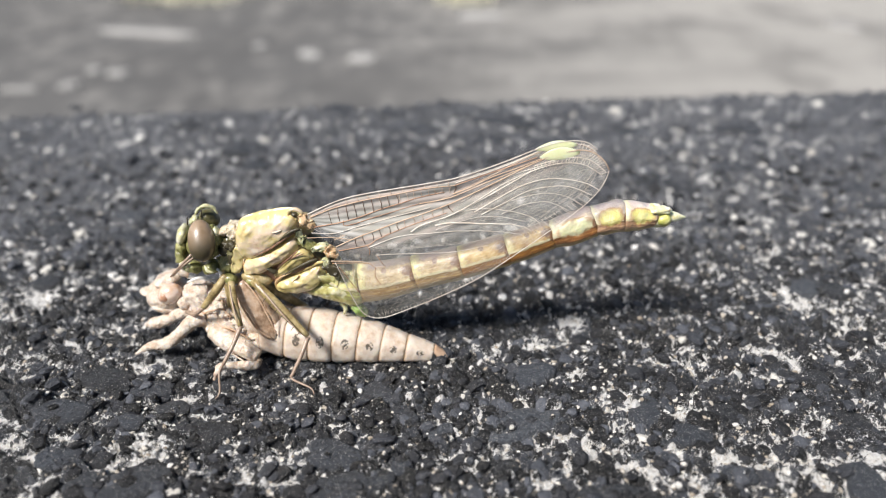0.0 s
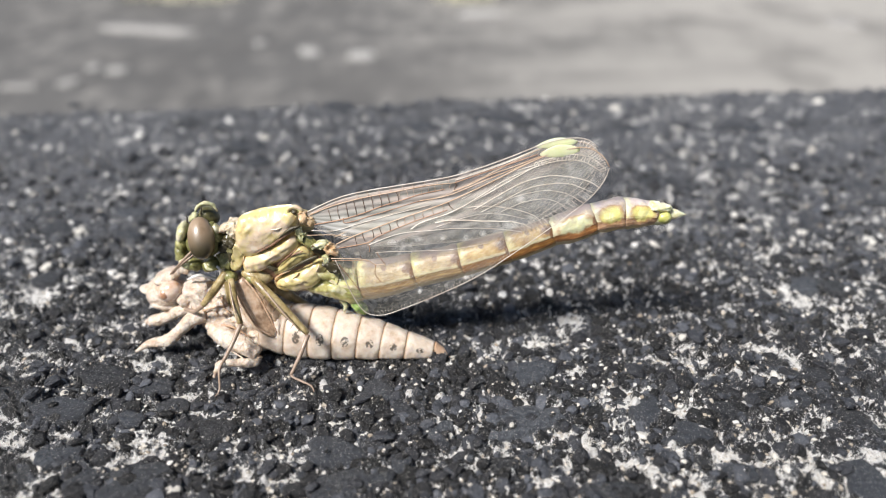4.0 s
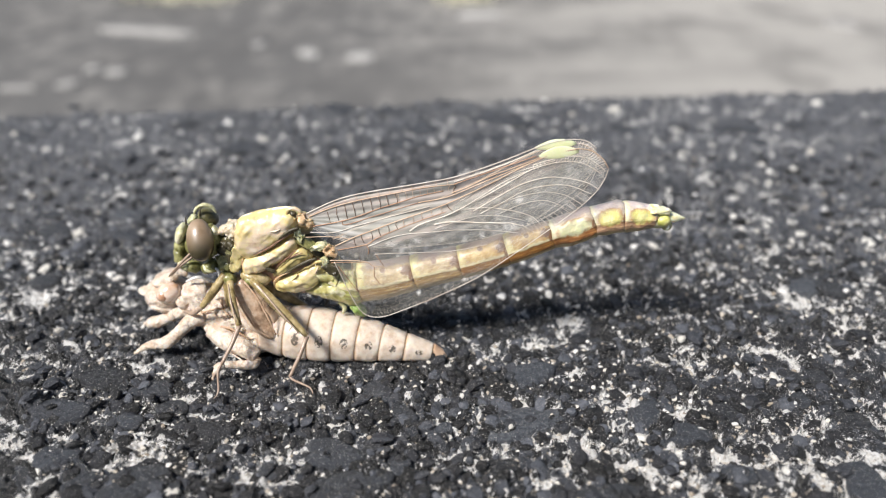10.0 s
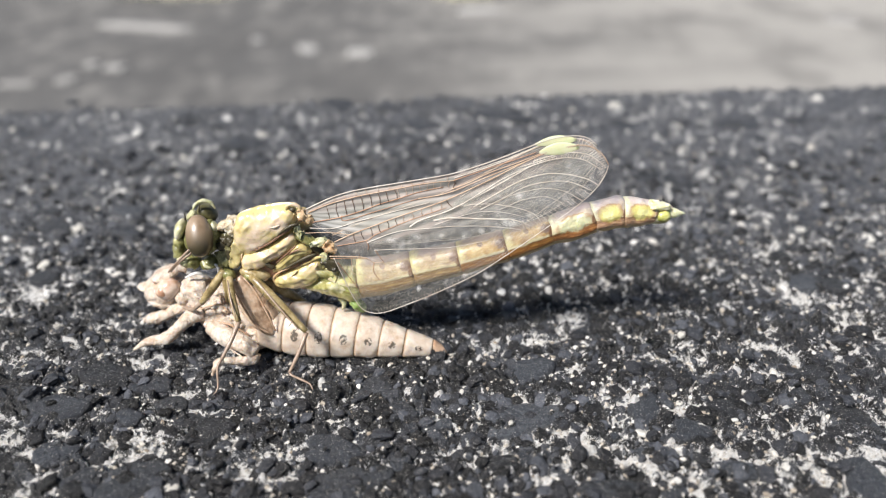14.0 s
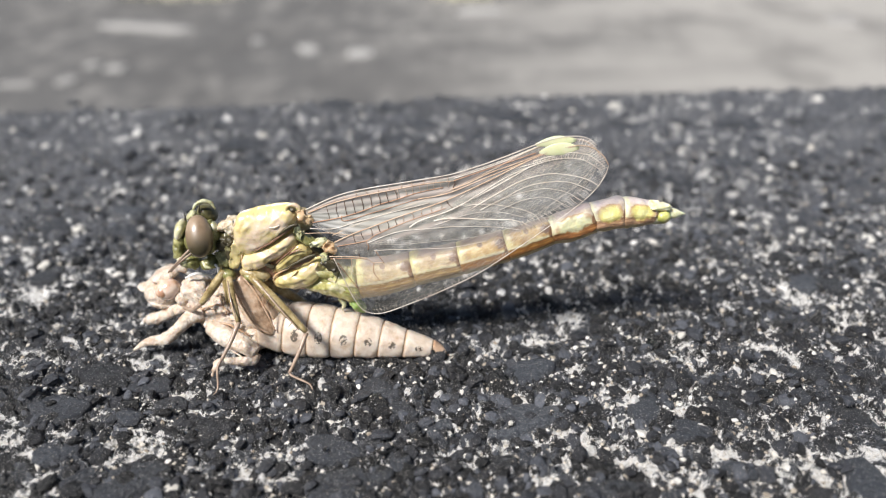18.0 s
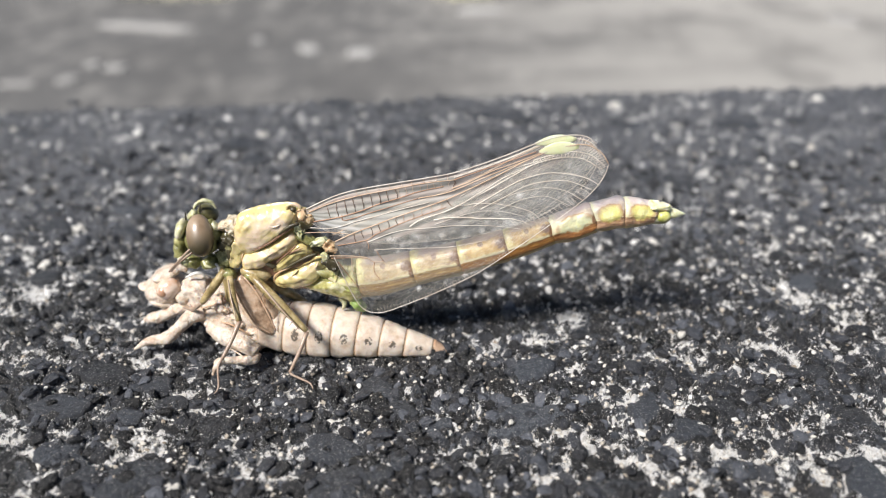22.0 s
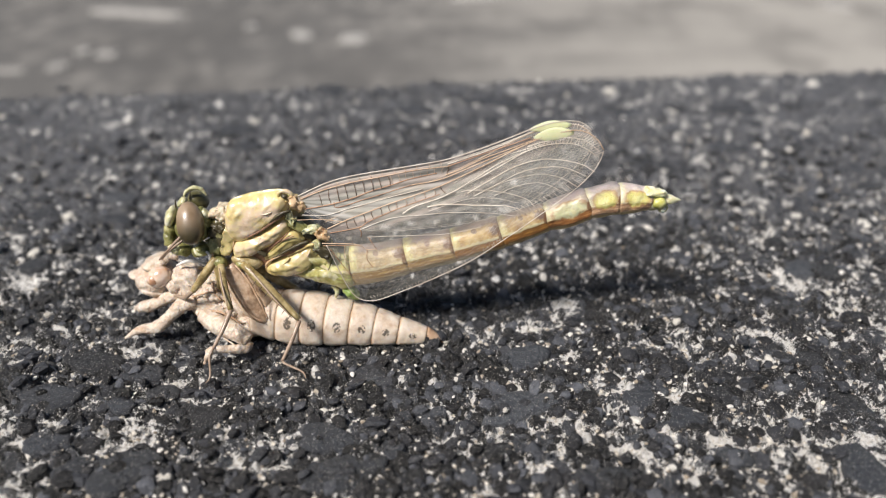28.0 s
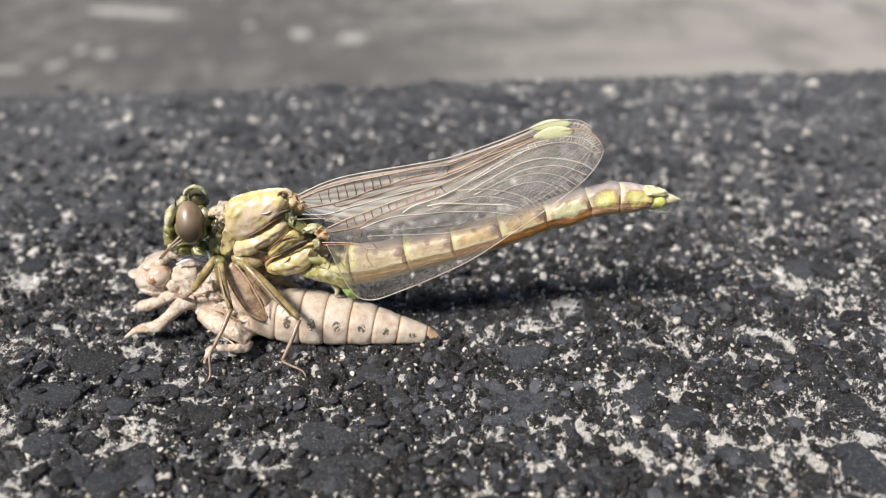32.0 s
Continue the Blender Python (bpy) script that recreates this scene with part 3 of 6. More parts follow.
def lobe(a, b, wide, tall, power=2.0, rough=0.0, segs=18, rings=12, side=(0, 1, 0), skew=0.0):
    """A rounded body from a to b with half-widths wide (across) and tall; a higher power makes it boxier."""
    a, b = np.asarray(a, float), np.asarray(b, float)
    c, ax = (a + b) / 2, (b - a) / 2
    ln = np.linalg.norm(ax)
    e = ax / ln
    s = np.asarray(side, float)
    s = s - e * (s @ e)
    s /= np.linalg.norm(s)
    u = np.cross(s, e)
    verts, faces, uvs = [], [], []
    sp = lambda x: math.copysign(abs(x) ** (2 / power), x)
    for i in range(rings + 1):
        th = math.pi * i / rings
        for k in range(segs):
            ph = 2 * math.pi * k / segs - math.pi / 2
            x, rr = -sp(math.cos(th)), sp(math.sin(th))
            taper = 1 + skew * x
            verts.append(c + e * ln * x + rr * taper * (s * wide * sp(math.cos(ph)) + u * tall * sp(math.sin(ph))))
            uvs.append((i / rings, k / segs))
    for i in range(rings):
        for k in range(segs):
            k2 = (k + 1) % segs
            faces.append((i * segs + k, i * segs + k2, (i + 1) * segs + k2, (i + 1) * segs + k))
    verts = bumpy(np.array(verts), rough, max(wide, tall) * 0.9, a[0])
    return verts, faces, uvs


def pillow(top, bottom, y, bulge, rough=0.12, nu=26, nv=16, power=3.0, crease=0.0):
    """A cushion-like plate between an upper and a lower edge, bulging towards -y, with its rim sunk back to y. A crease gives it a ridge."""
    T, B = spline(top, nu), spline(bottom, nu)
    verts, faces, uvs = [], [], []
    for i in range(nu):
        for j in range(nv):
            a, b = 2 * i / (nu - 1) - 1, 2 * j / (nv - 1) - 1
            p = T[i] * (1 - (b + 1) / 2) + B[i] * (b + 1) / 2
            h = max(0.0, (1 - abs(a) ** power) * (1 - abs(b) ** power)) ** 0.5
            h += crease * math.exp(-((b + 0.15) * 4) ** 2) * (1 - a * a)
            verts.append((p[0], y + (p[1] - y) * 1.0 - bulge * h, p[2]))
            uvs.append(((a + 1) / 2, (b + 1) / 2))
    faces = [(i * nv + j, i * nv + j + 1, (i + 1) * nv + j + 1, (i + 1) * nv + j) for i in range(nu - 1) for j in range(nv - 1)]
    verts = bumpy(np.array(verts), rough, 0.9, y)
    rim = [i * nv for i in range(nu)] + [(nu - 1) * nv + j for j in range(1, nv)] + [i * nv + nv - 1 for i in range(nu - 2, -1, -1)] + [j for j in range(nv - 2, 0, -1)]
    back = np.array([verts.mean(0) + (0, bulge * 1.6, 0)])
    n = len(verts)
    faces += [(rim[(k + 1) % len(rim)], rim[k], n) for k in range(len(rim))]
    return np.vstack([verts, back]), faces, uvs + [(0.5, 0.5)]


def papery(geo, amount, size, seed=0.0, fine=1.0):
    """Crumples a closed surface along its normals into sharp ridges and soft hollows."""
    v = np.asarray(geo[0], float)
    nor = np.zeros_like(v)
    for f in geo[1]:
        if len(f) < 5:
            c = np.cross(v[f[1]] - v[f[0]], v[f[2]] - v[f[0]])
            nor[list(f)] += c
    nor /= np.linalg.norm(nor, axis=1)[:, None] + 1e-9
    if np.sum(nor * (v - v.mean(0))) < 0:
        nor = -nor
    shift = Vector((seed, 3.1 + seed, 7.7))
    h = []
    for p in v:
        q = Vector(p) / size
        q = q + noise.noise_vector(q * 0.7 + shift) * 0.5
        h.append(0.6 - 2.4 * abs(noise.noise(q + shift)) + fine * (1.7 * abs(noise.noise(q * 1.7 + shift)) - 0.4))
    return v + nor * (np.array(h) * amount)[:, None], geo[1], geo[2]


def shell(a, b, wide, tall, power=2.0, rough=0.0, segs=34, rings=24, **more):
    """A crumpled papery lobe."""
    segs, rings = max(segs, 34), max(rings, 24)
    return papery(lobe(a, b, wide, tall, power, rough * 0.6, segs, rings, **more), 0.02 + 0.22 * rough, min(0.7 + 0.3 * tall, 1.1), a[0], 1.0)


def paper_limb(pts, r, n=10, sides=10, rough=0.0):
    """A crumpled papery tube with lengthwise folds."""
    return papery(limb(pts, r, n * 2, 20, rough * 0.6), 0.02 + 0.3 * rough, 1.0, pts[0][0], 0.5)


def join(*parts):
    verts, faces, uvs, at = [], [], [], 0
    for v, f, u in parts:
        verts.append(np.asarray(v))
        faces += [tuple(i + at for i in q) for q in f]
        uvs += list(u)
        at += len(v)
    return np.vstack(verts), faces, uvs


def part(name, geo, mat, parent, label="", origin=None):
    return make(name, geo[0], geo[1], mat, geo[2], True, parent, parent["base"] and np.array(parent["base"]) / MM if origin is None else origin, label, True)


def limb(pts, r, n=10, sides=10, rough=0.0, wide=1.0):
    """A tapering tube through points, with radii spread evenly."""
    q = [(*p, rr) for p, rr in zip(pts, np.interp(np.linspace(0, 1, len(pts)), np.linspace(0, 1, len(r)), r))]
    return tube(spline(q, n), sides, wide, rough)


# ---- the ground ----
# Where pale mortar shows most: x, y and half-width.
MORTAR_FRONT = (
    (-29.8, -13.4, 1.5),
    (-29.0, -12.4, 1.0),
    (-34.7, -10.9, 1.1),
    (-38.9, -11.1, 1.0),
    (-33.6, -9.1, 0.9),
    (-23.4, -16.5, 1.2),
    (-21.2, -17.6, 1.1),
    (-12.3, -17.6, 1.1),
    (-19.5, -12.1, 1.1),
    (-16.9, -13.8, 1.2),
    (-21.5, -14.7, 1.0),
    (-26.3, -13.4, 1.1),
    (-4.6, -14.3, 1.2),
    (-0.2, -16.7, 1.2),
    (-14.8, -9.1, 1.0),
    (-11.2, -10.9, 0.8),
    (12.0, -10.9, 1.4),
    (15.9, -14.2, 1.2),
    (17.1, -15.5, 1.1),
    (23.5, -12.7, 1.4),
    (25.1, -13.1, 1.0),
    (20.9, -13.1, 0.9),
    (34.2, -13.8, 1.4),
    (34.0, -16.2, 1.3),
    (32.5, -14.3, 1.1),
    (26.7, -15.5, 1.2),
    (29.7, -13.2, 1.0),
    (11.8, -15.5, 1.2),
    (7.9, -16.1, 1.2),
    (4.0, -18.0, 1.1),
    (37.9, -12.7, 1.2),
)
MORTAR_MIDDLE = (
    (-29.4, -2.4, 0.6),
    (-37.4, -1.4, 0.9),
    (-44.0, 1.6, 1.1),
    (-7.9, -4.7, 0.9),
    (-3.7, -6.0, 1.0),
    (2.0, -3.9, 0.8),
    (7.9, -5.8, 1.2),
    (11.0, -7.2, 0.9),
    (18.8, -4.7, 1.0),
    (37.7, 1.1, 1.1),
    (33.9, -4.7, 1.1),
    (32.2, -1.9, 1.0),
    (24.4, -6.2, 1.1),
    (21.0, -7.7, 0.8),
    (34.9, -7.7, 1.0),
    (30.4, -7.4, 0.8),
    (19.8, 7.0, 1.0),
    (10.1, 4.4, 1.2),
    (5.7, 2.3, 1.0),
    (26.0, 4.4, 1.0),
    (32.9, 3.2, 1.0),
    (45.0, 7.0, 1.2),
)
MORTAR_REAR = (
    (3.6, 8.8, 1.0),
    (-47.4, 13.9, 1.8),
    (-41.2, 11.9, 2.0),
    (-52.1, 16.6, 1.8),
    (-36.7, 8.8, 1.2),
    (-45.7, 8.8, 1.4),
    (-43.2, 24.1, 2.2),
    (-47.8, 21.0, 2.0),
    (-54.3, 25.7, 2.2),
    (-38.9, 19.5, 1.4),
    (26.0, 11.3, 1.2),
    (14.5, 8.8, 1.2),
    (42.8, 13.9, 1.2),
    (50.8, 16.6, 2.0),
    (43.8, 23.3, 2.0),
    (36.2, 47.4, 2.4),
)
EDGE, SLOPE, DROP = 97.0, 0.105, 200.0


def hashed(ix, iy, k):
    h = (ix * 374761393 + iy * 668265263 + k * 974634777) & 0x7FFFFFFF
    h = ((h ^ (h >> 13)) * 1274126177) & 0x7FFFFFFF
    return ((h ^ (h >> 16)) & 0xFFFF) / 65535.0


def field(x, y, size, k):
    """Smooth value noise in 0..1."""
    gx, gy = x / size, y / size
    ix, iy = np.floor(gx).astype(np.int64), np.floor(gy).astype(np.int64)
    fx, fy = gx - ix, gy - iy
    fx, fy = fx * fx * (3 - 2 * fx), fy * fy * (3 - 2 * fy)
    a = hashed(ix, iy, k) * (1 - fx) + hashed(ix + 1, iy, k) * fx
    b = hashed(ix, iy + 1, k) * (1 - fx) + hashed(ix + 1, iy + 1, k) * fx
    return a * (1 - fy) + b * fy


def lumps(x, y, size, k, share):
    """Height of a layer of angular stones, the random number of the stone on top, and its dome."""
    ix, iy = np.floor(x / size).astype(np.int64), np.floor(y / size).astype(np.int64)
    top, who = np.full(x.shape, -9.0), np.zeros(x.shape)
    for dx in (-1, 0, 1):
        for dy in (-1, 0, 1):
            cx, cy = ix + dx, iy + dy
            on = hashed(cx, cy, k + 3) < share
            px, py = (cx + hashed(cx, cy, k)) * size, (cy + hashed(cx, cy, k + 1)) * size
            r = size * (0.38 + 0.34 * hashed(cx, cy, k + 2))
            an, st = hashed(cx, cy, k + 4) * 3.1416, 0.7 + 0.5 * hashed(cx, cy, k + 5)
            ux, uy = x - px, y - py
            a, b = ux * np.cos(an) + uy * np.sin(an), (uy * np.cos(an) - ux * np.sin(an)) / st
            d = (np.abs(a) ** 2.6 + np.abs(b) ** 2.6) ** (1 / 2.6) / r
            h = np.clip(1 - d**1.7, 0, 1) ** 0.8
            tilt = (a * (hashed(cx, cy, k + 6) - 0.5) + b * (hashed(cx, cy, k + 7) - 0.5)) / r * 1.1
            h = np.where(on & (d < 1), (h + tilt * h) * (0.35 + 0.65 * hashed(cx, cy, k + 8)), -9.0)
            better = h > top
            top, who = np.where(better, h, top), np.where(better, hashed(cx, cy, k + 9), who)
    return top, who


def relief(x, y):
    """Height in millimetres, paleness and tone of the worn asphalt; the tone also holds distance haze."""
    wx = x + 0.5 * (field(x, y, 1.1, 11) - 0.5) + 0.25 * (field(x, y, 0.45, 15) - 0.5)
    wy = y + 0.5 * (field(x, y, 1.1, 12) - 0.5) + 0.25 * (field(x, y, 0.45, 16) - 0.5)
    tone = np.full(x.shape, 0.04)
    patch = 0.26 * field(x, y, 9.0, 61) + 0.30 * field(x / 1.4, y, 3.2, 62) + 0.24 * field(x / 1.6, y, 1.1, 63) + 0.20 * field(x / 1.6, y, 0.5, 64)
    patch = patch + 0.02 * np.clip((x - y * 0.6) / 40, -1, 1)
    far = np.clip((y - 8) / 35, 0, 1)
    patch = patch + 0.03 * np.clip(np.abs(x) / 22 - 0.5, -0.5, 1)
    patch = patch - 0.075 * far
    patch = patch + 0.085 * np.clip((-4 - y) / 9, 0, 1) * (0.6 + 0.4 * np.clip(np.abs(x + 4) / 16, 0, 1)) + 0.012 * np.clip((x - 12) / 30, 0, 1) + 0.05 * np.clip((-x - 16) / 14, 0, 1) * np.clip((20 - y) / 20, 0, 1)
    for px, py, r in (*MORTAR_FRONT, *MORTAR_MIDDLE, *MORTAR_REAR):
        patch = patch + (0.20 if -7 < py < 12 else 0.30) * np.exp(-((x - px) ** 2 + ((y - py) / 0.8) ** 2) / (1.3 * r * r))
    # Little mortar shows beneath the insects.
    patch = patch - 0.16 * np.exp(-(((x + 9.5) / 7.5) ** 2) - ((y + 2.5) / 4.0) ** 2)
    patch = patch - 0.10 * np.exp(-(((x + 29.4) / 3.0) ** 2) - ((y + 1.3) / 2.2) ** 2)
    # The worn, mortared stretch ends a hand's width from the insects.
    patch = patch - 0.17 * np.clip((-22 - y) / 20, 0, 1) - 0.08 * np.clip((np.abs(x) - 70) / 40, 0, 1)
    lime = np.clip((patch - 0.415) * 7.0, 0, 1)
    # Coarse stones make low swells, some with bare tops; grit lies over and between them.
    hump, bare = np.zeros_like(x), np.zeros_like(x)
    for size, k, share, high in ((3.4, 300, 0.45, 0.7), (6.5, 400, 0.22, 1.0)):
        h, who = lumps(wx, wy, size, k, share)
        up = np.clip(h, 0, 1) * high
        over = up > hump
        hump = np.where(over, up, hump)
        smooth = over & (h > 0.35) & (who > 0.35)
        bare = np.where(over, np.where(smooth, 1.0, bare * 0.5), bare)
        tone = np.where(smooth, 0.25 + 0.55 * who, tone)
    grit, pale = np.zeros_like(x), np.zeros_like(x)
    for size, k, share, high in ((0.36, 500, 0.9, 0.46), (0.62, 100, 0.8, 0.80), (1.05, 200, 0.5, 1.15), (1.9, 600, 0.3, 1.5)):
        h, who = lumps(wx, wy, size, k, share)
        up = np.clip(h, 0, 1) * high * (1 - 0.75 * bare)
        over = up > grit + 0.02
        grit = np.where(over, up, grit)
        tone = np.where(over, who * (0.7 + 0.3 * (size < 1)), tone)
        light = np.where(who > (0.93 + 0.045 * far if size < 0.5 else 0.945 + 0.03 * far if size < 1 else 0.955 if size < 1.5 else 2), 1.0, 0.0)
        pale = np.where(over, light, pale)
    rock = 0.46 * (field(wx, wy, 0.34, 21) - 0.5) + 0.7 * np.abs(field(wx, wy, 0.8, 22) - 0.5)
    z = -1.5 + 0.55 * hump + grit + rock * (1 - 0.5 * bare)
    # Haze is painted in: the asphalt's tone lightens with distance, more towards the sides.
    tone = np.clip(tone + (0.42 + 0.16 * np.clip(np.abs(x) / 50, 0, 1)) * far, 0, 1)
    # Mortar fills the gaps between the stones, in patches.
    gap = np.clip((0.23 - grit) / 0.08, 0, 1) * np.clip((0.55 - hump) / 0.2, 0, 1)
    strong = np.clip((patch - 0.63) * 8.0, 0, 1)
    z = z + strong * 0.45 * (field(wx, wy, 0.33, 31) - 0.5)
    pale = np.maximum(pale, np.maximum(lime * gap, strong * np.clip((0.54 - grit) / 0.16, 0, 1)))
    # Lime dust lies thinly round the mortar.
    pale = np.maximum(pale, 0.34 * np.clip((patch - 0.45) * 4.0, 0, 1) * np.clip((60 - y) / 40, 0, 1))
    return z, pale, tone


def swell(x, y):
    return 0.5 * (field(x, y, 22.0, 81) - 0.5)


def build_slab():
    fx = np.r_[-901, np.arange(-900, -115, 9.0), np.arange(-115, -52, 0.4), np.arange(-52, 52, 0.115), np.arange(52, 118, 0.4), np.arange(124, 900, 9.0), 901]
    fy = np.r_[-901, np.arange(-900, -150, 9.0), np.arange(-150, -24, 2.0), np.arange(-24, 32, 0.115), np.arange(32, EDGE, 0.3)]
    gx, v = np.meshgrid(fx, fy)
    bend = np.clip((v - 20) / (EDGE - 20), 0, 1)
    ragged = 1.6 * (field(gx, gx * 0, 7.0, 71) - 0.5) + 1.2 * (field(gx, gx * 0, 2.2, 72) - 0.5) + 2 * (field(gx, gx * 0, 40.0, 73) - 0.5)
    ragged = ragged + 4.2 * np.clip((gx + 9) / 8, 0, 1) * (0.3 + 0.7 * np.exp(-np.clip(gx, 0, None) / 28))
    gy = v + bend * (SLOPE * np.clip(gx, -130, 130) + ragged)
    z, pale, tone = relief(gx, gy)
    near = np.clip((150 - np.abs(gx)) / 30, 0.15, 1) * np.clip((v + 75) / 40, 0.15, 1)
    z = -0.7 + (z + 0.7) * near + swell(gx, gy)
    z = z - 2.2 * np.clip((v - (EDGE - 4)) / 4, 0, 1) ** 2
    rows = [np.stack([gx, gy, z], -1)]
    for drop, out in ((3, 0.8), (8, 1.0), (20, 0.5), (60, 1.5), (DROP + 3, 2.0)):
        last = rows[0][-1].copy()
        last[:, 2] = -drop + 1.2 * (field(fx, fx * 0 + drop, 2.5, 91) - 0.5)
        last[:, 1] += out + 2.0 * (field(fx, fx * 0 + drop, 3.0, 92) - 0.5)
        rows.append(last[None])
        pale = np.vstack([pale, pale[-1:]])
        tone = np.vstack([tone, tone[-1:]])
    pts = np.concatenate(rows, 0)
    pts[0, :, 2] = pts[:, 0, 2] = pts[:, -1, 2] = -DROP - 3
    h, w = pts.shape[:2]
    idx = np.arange(h * w).reshape(h, w)
    quads = np.stack([idx[:-1, :-1], idx[:-1, 1:], idx[1:, 1:], idx[1:, :-1]], -1).reshape(-1, 4)
    me = bpy.data.meshes.new("pavement")
    me.vertices.add(h * w)
    me.vertices.foreach_set("co", (pts.reshape(-1, 3) * MM).ravel().astype(np.float32))
    me.loops.add(len(quads) * 4)
    me.loops.foreach_set("vertex_index", quads.ravel().astype(np.int32))
    me.polygons.add(len(quads))
    me.polygons.foreach_set("loop_start", (np.arange(len(quads)) * 4).astype(np.int32))
    me.update(calc_edges=True)
    me.polygons.foreach_set("use_smooth", np.ones(len(quads), bool))
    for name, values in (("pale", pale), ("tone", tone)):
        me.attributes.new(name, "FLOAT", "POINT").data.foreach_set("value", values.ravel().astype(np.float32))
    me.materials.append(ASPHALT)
    me.validate()
    ob = new("pavement", me)
    ob["base"] = (0, 0, 0)
    return tagged(ob, "dark worn asphalt slab with pale sandy mortar patches", "asphalt", kind="structure")


pavement = build_slab()


def build_ground():
    s = np.array([-300, -30, -6, -3, -1.5, -0.8, 0, 0.8, 1.5, 3, 6, 30, 300.0]) * 1000
    pts = [(x, y, -DROP) for y in s for x in s]
    n = len(s)
    faces = [(j * n + i, j * n + i + 1, (j + 1) * n + i + 1, (j + 1) * n + i) for j in range(n - 1) for i in range(n - 1)]
    return tagged(make("ground", pts, faces, CONCRETE), "grey weathered concrete ground with pale patches, right side painted as sunlit", "ground", kind="structure")


ground = build_ground()

# ---- the shed larval skin ----
husk = empty("exuvia", (-13, 3, 0), "pale beige shed dragonfly larva skin lying on the asphalt", "insect skin")


def build_husk():
    # Abdomen: a flattened, tapering row of nine rings, the last a brownish point.
    line = [(-18.81, 3.60, 1.88, 2.49), (-17.60, 3.50, 1.80, 2.42), (-16.41, 3.40, 1.51, 2.56), (-14.00, 3.20, 1.35, 2.69), (-11.59, 3.00, 1.20, 2.56), (-8.89, 2.80, 0.92, 2.24), (-6.50, 2.60, 0.60, 1.90), (-3.99, 2.30, 0.24, 1.45), (-2.33, 2.20, -0.04, 1.13), (-0.95, 2.10, -0.29, 0.84), (-0.12, 2.00, -0.54, 0.55), (0.78, 2.00, -0.94, 0.20)]
    s = spline(line, 240)
    cuts = [-16.1, -13.6, -11.2, -8.7, -6.25, -3.8, -0.95]
    xs = [s[0, 0], *cuts, s[-1, 0]]
    for i, (a, b) in enumerate(zip(xs[:-1], xs[1:])):
        seg = s[(s[:, 0] >= a - 0.12) & (s[:, 0] <= b + 0.05)].copy()
        seg = spline(seg, 12)
        t = np.linspace(0, 1, 12)
        last = i == len(xs) - 2
        seg[:, 3] *= 1.0 + (0 if last else 0.015 + 0.03 * np.sin(np.pi * t) - 0.07 * (t > 0.97) - 0.04 * (t < 0.05))
        v, faces, uvs = tube(seg, 40, 1.12, 0.03)
        low = np.abs(np.linspace(0, 1, 41) - 0.5)[None, :, None]
        mid = seg[:, None, :3]
        k = 1 + 0.04 * np.exp(-(((low - 0.335) / 0.03) ** 2)) - 0.05 * np.exp(-(((low - 0.24) / 0.06) ** 2)) - 0.24 * np.clip((low - 0.355) / 0.06, 0, 1)
        v = (mid + (v.reshape(len(seg), 41, 3) - mid) * k).reshape(-1, 3)
        geo = papery((v, faces, uvs), 0.04, 0.9, i)
        part("abdomen_ring", geo, HUSK_TIP if last else HUSK_BAND, husk, "brown pointed tail tip" if last else "")
    thorax = part("thorax", shell((-26.19, 5.40, 3.20), (-17.16, 4.20, 1.46), 2.9, 2.5, 2.3, 0.45, 80, 60), HUSK, husk)
    part("flank", shell((-24.77, 3.40, 2.54), (-19.87, 2.60, 1.09), 1.5, 1.25, 2.2, 0.6, 54, 38), HUSK, thorax)
    part("flank", shell((-21.05, 2.60, 1.23), (-16.17, 2.20, 0.50), 1.3, 0.95, 2.4, 0.28, 28, 18), HUSK, thorax)
    part("split_edge", paper_limb([(-22.63, 3.60, 7.02), (-20.84, 3.80, 7.77), (-19.11, 3.50, 7.07), (-17.82, 3.20, 4.89)], (0.25, 0.4, 0.25), 14, 8, 0.1), HUSK, thorax, "torn edge of the split back")
    part("split_edge", paper_limb([(-24.21, 5.80, 6.11), (-21.91, 6.40, 6.46), (-19.34, 6.20, 4.84)], (0.25, 0.4, 0.25), 14, 8, 0.1), HUSK, thorax, "torn edge of the split back")
    part("prothorax", shell((-27.52, 6.00, 4.46), (-24.2, 5.00, 4.6), 2.0, 1.85, 2.4, 0.5, 60, 46), HUSK, husk)
    part("collar", shell((-27.72, 5.40, 5.09), (-26.15, 4.60, 3.62), 1.6, 0.8, 2.2, 0.3, 26, 18), HUSK, husk)
    part("wing_pad", pillow([(-20.15, 2.40, 8.42), (-19.20, 2.20, 7.36), (-17.95, 1.60, 5.05), (-16.98, 1.20, 2.44), (-16.90, 1.20, 2.02)], [(-21.20, 2.00, 7.47), (-20.65, 1.60, 5.52), (-19.50, 1.20, 3.26), (-17.79, 1.00, 2.08), (-17.03, 1.20, 1.88)], 1.6, 0.55, 0.14, 34, 18, 2.6, 0.35), PAD, husk, "empty folded wing case")
    part("wing_pad", pillow([(-19.15, 3.00, 7.29), (-17.89, 2.60, 5.92), (-16.60, 2.20, 3.45), (-16.28, 2.00, 1.49)], [(-19.45, 2.60, 6.93), (-18.37, 2.00, 5.07), (-17.22, 1.80, 2.32), (-16.48, 1.80, 1.41)], 2.3, 0.45, 0.12, 30, 14, 2.6, 0.3), PAD, husk, "empty folded wing case")
    part("wing_pad", pillow([(-21.90, 6.20, 6.16), (-20.40, 6.60, 5.31), (-18.13, 6.60, 2.47)], [(-21.87, 6.00, 5.99), (-20.50, 6.40, 4.02), (-18.40, 6.40, 1.80)], 6.4, 0.4, 0.12, 24, 12), PAD, husk, "empty folded wing case")
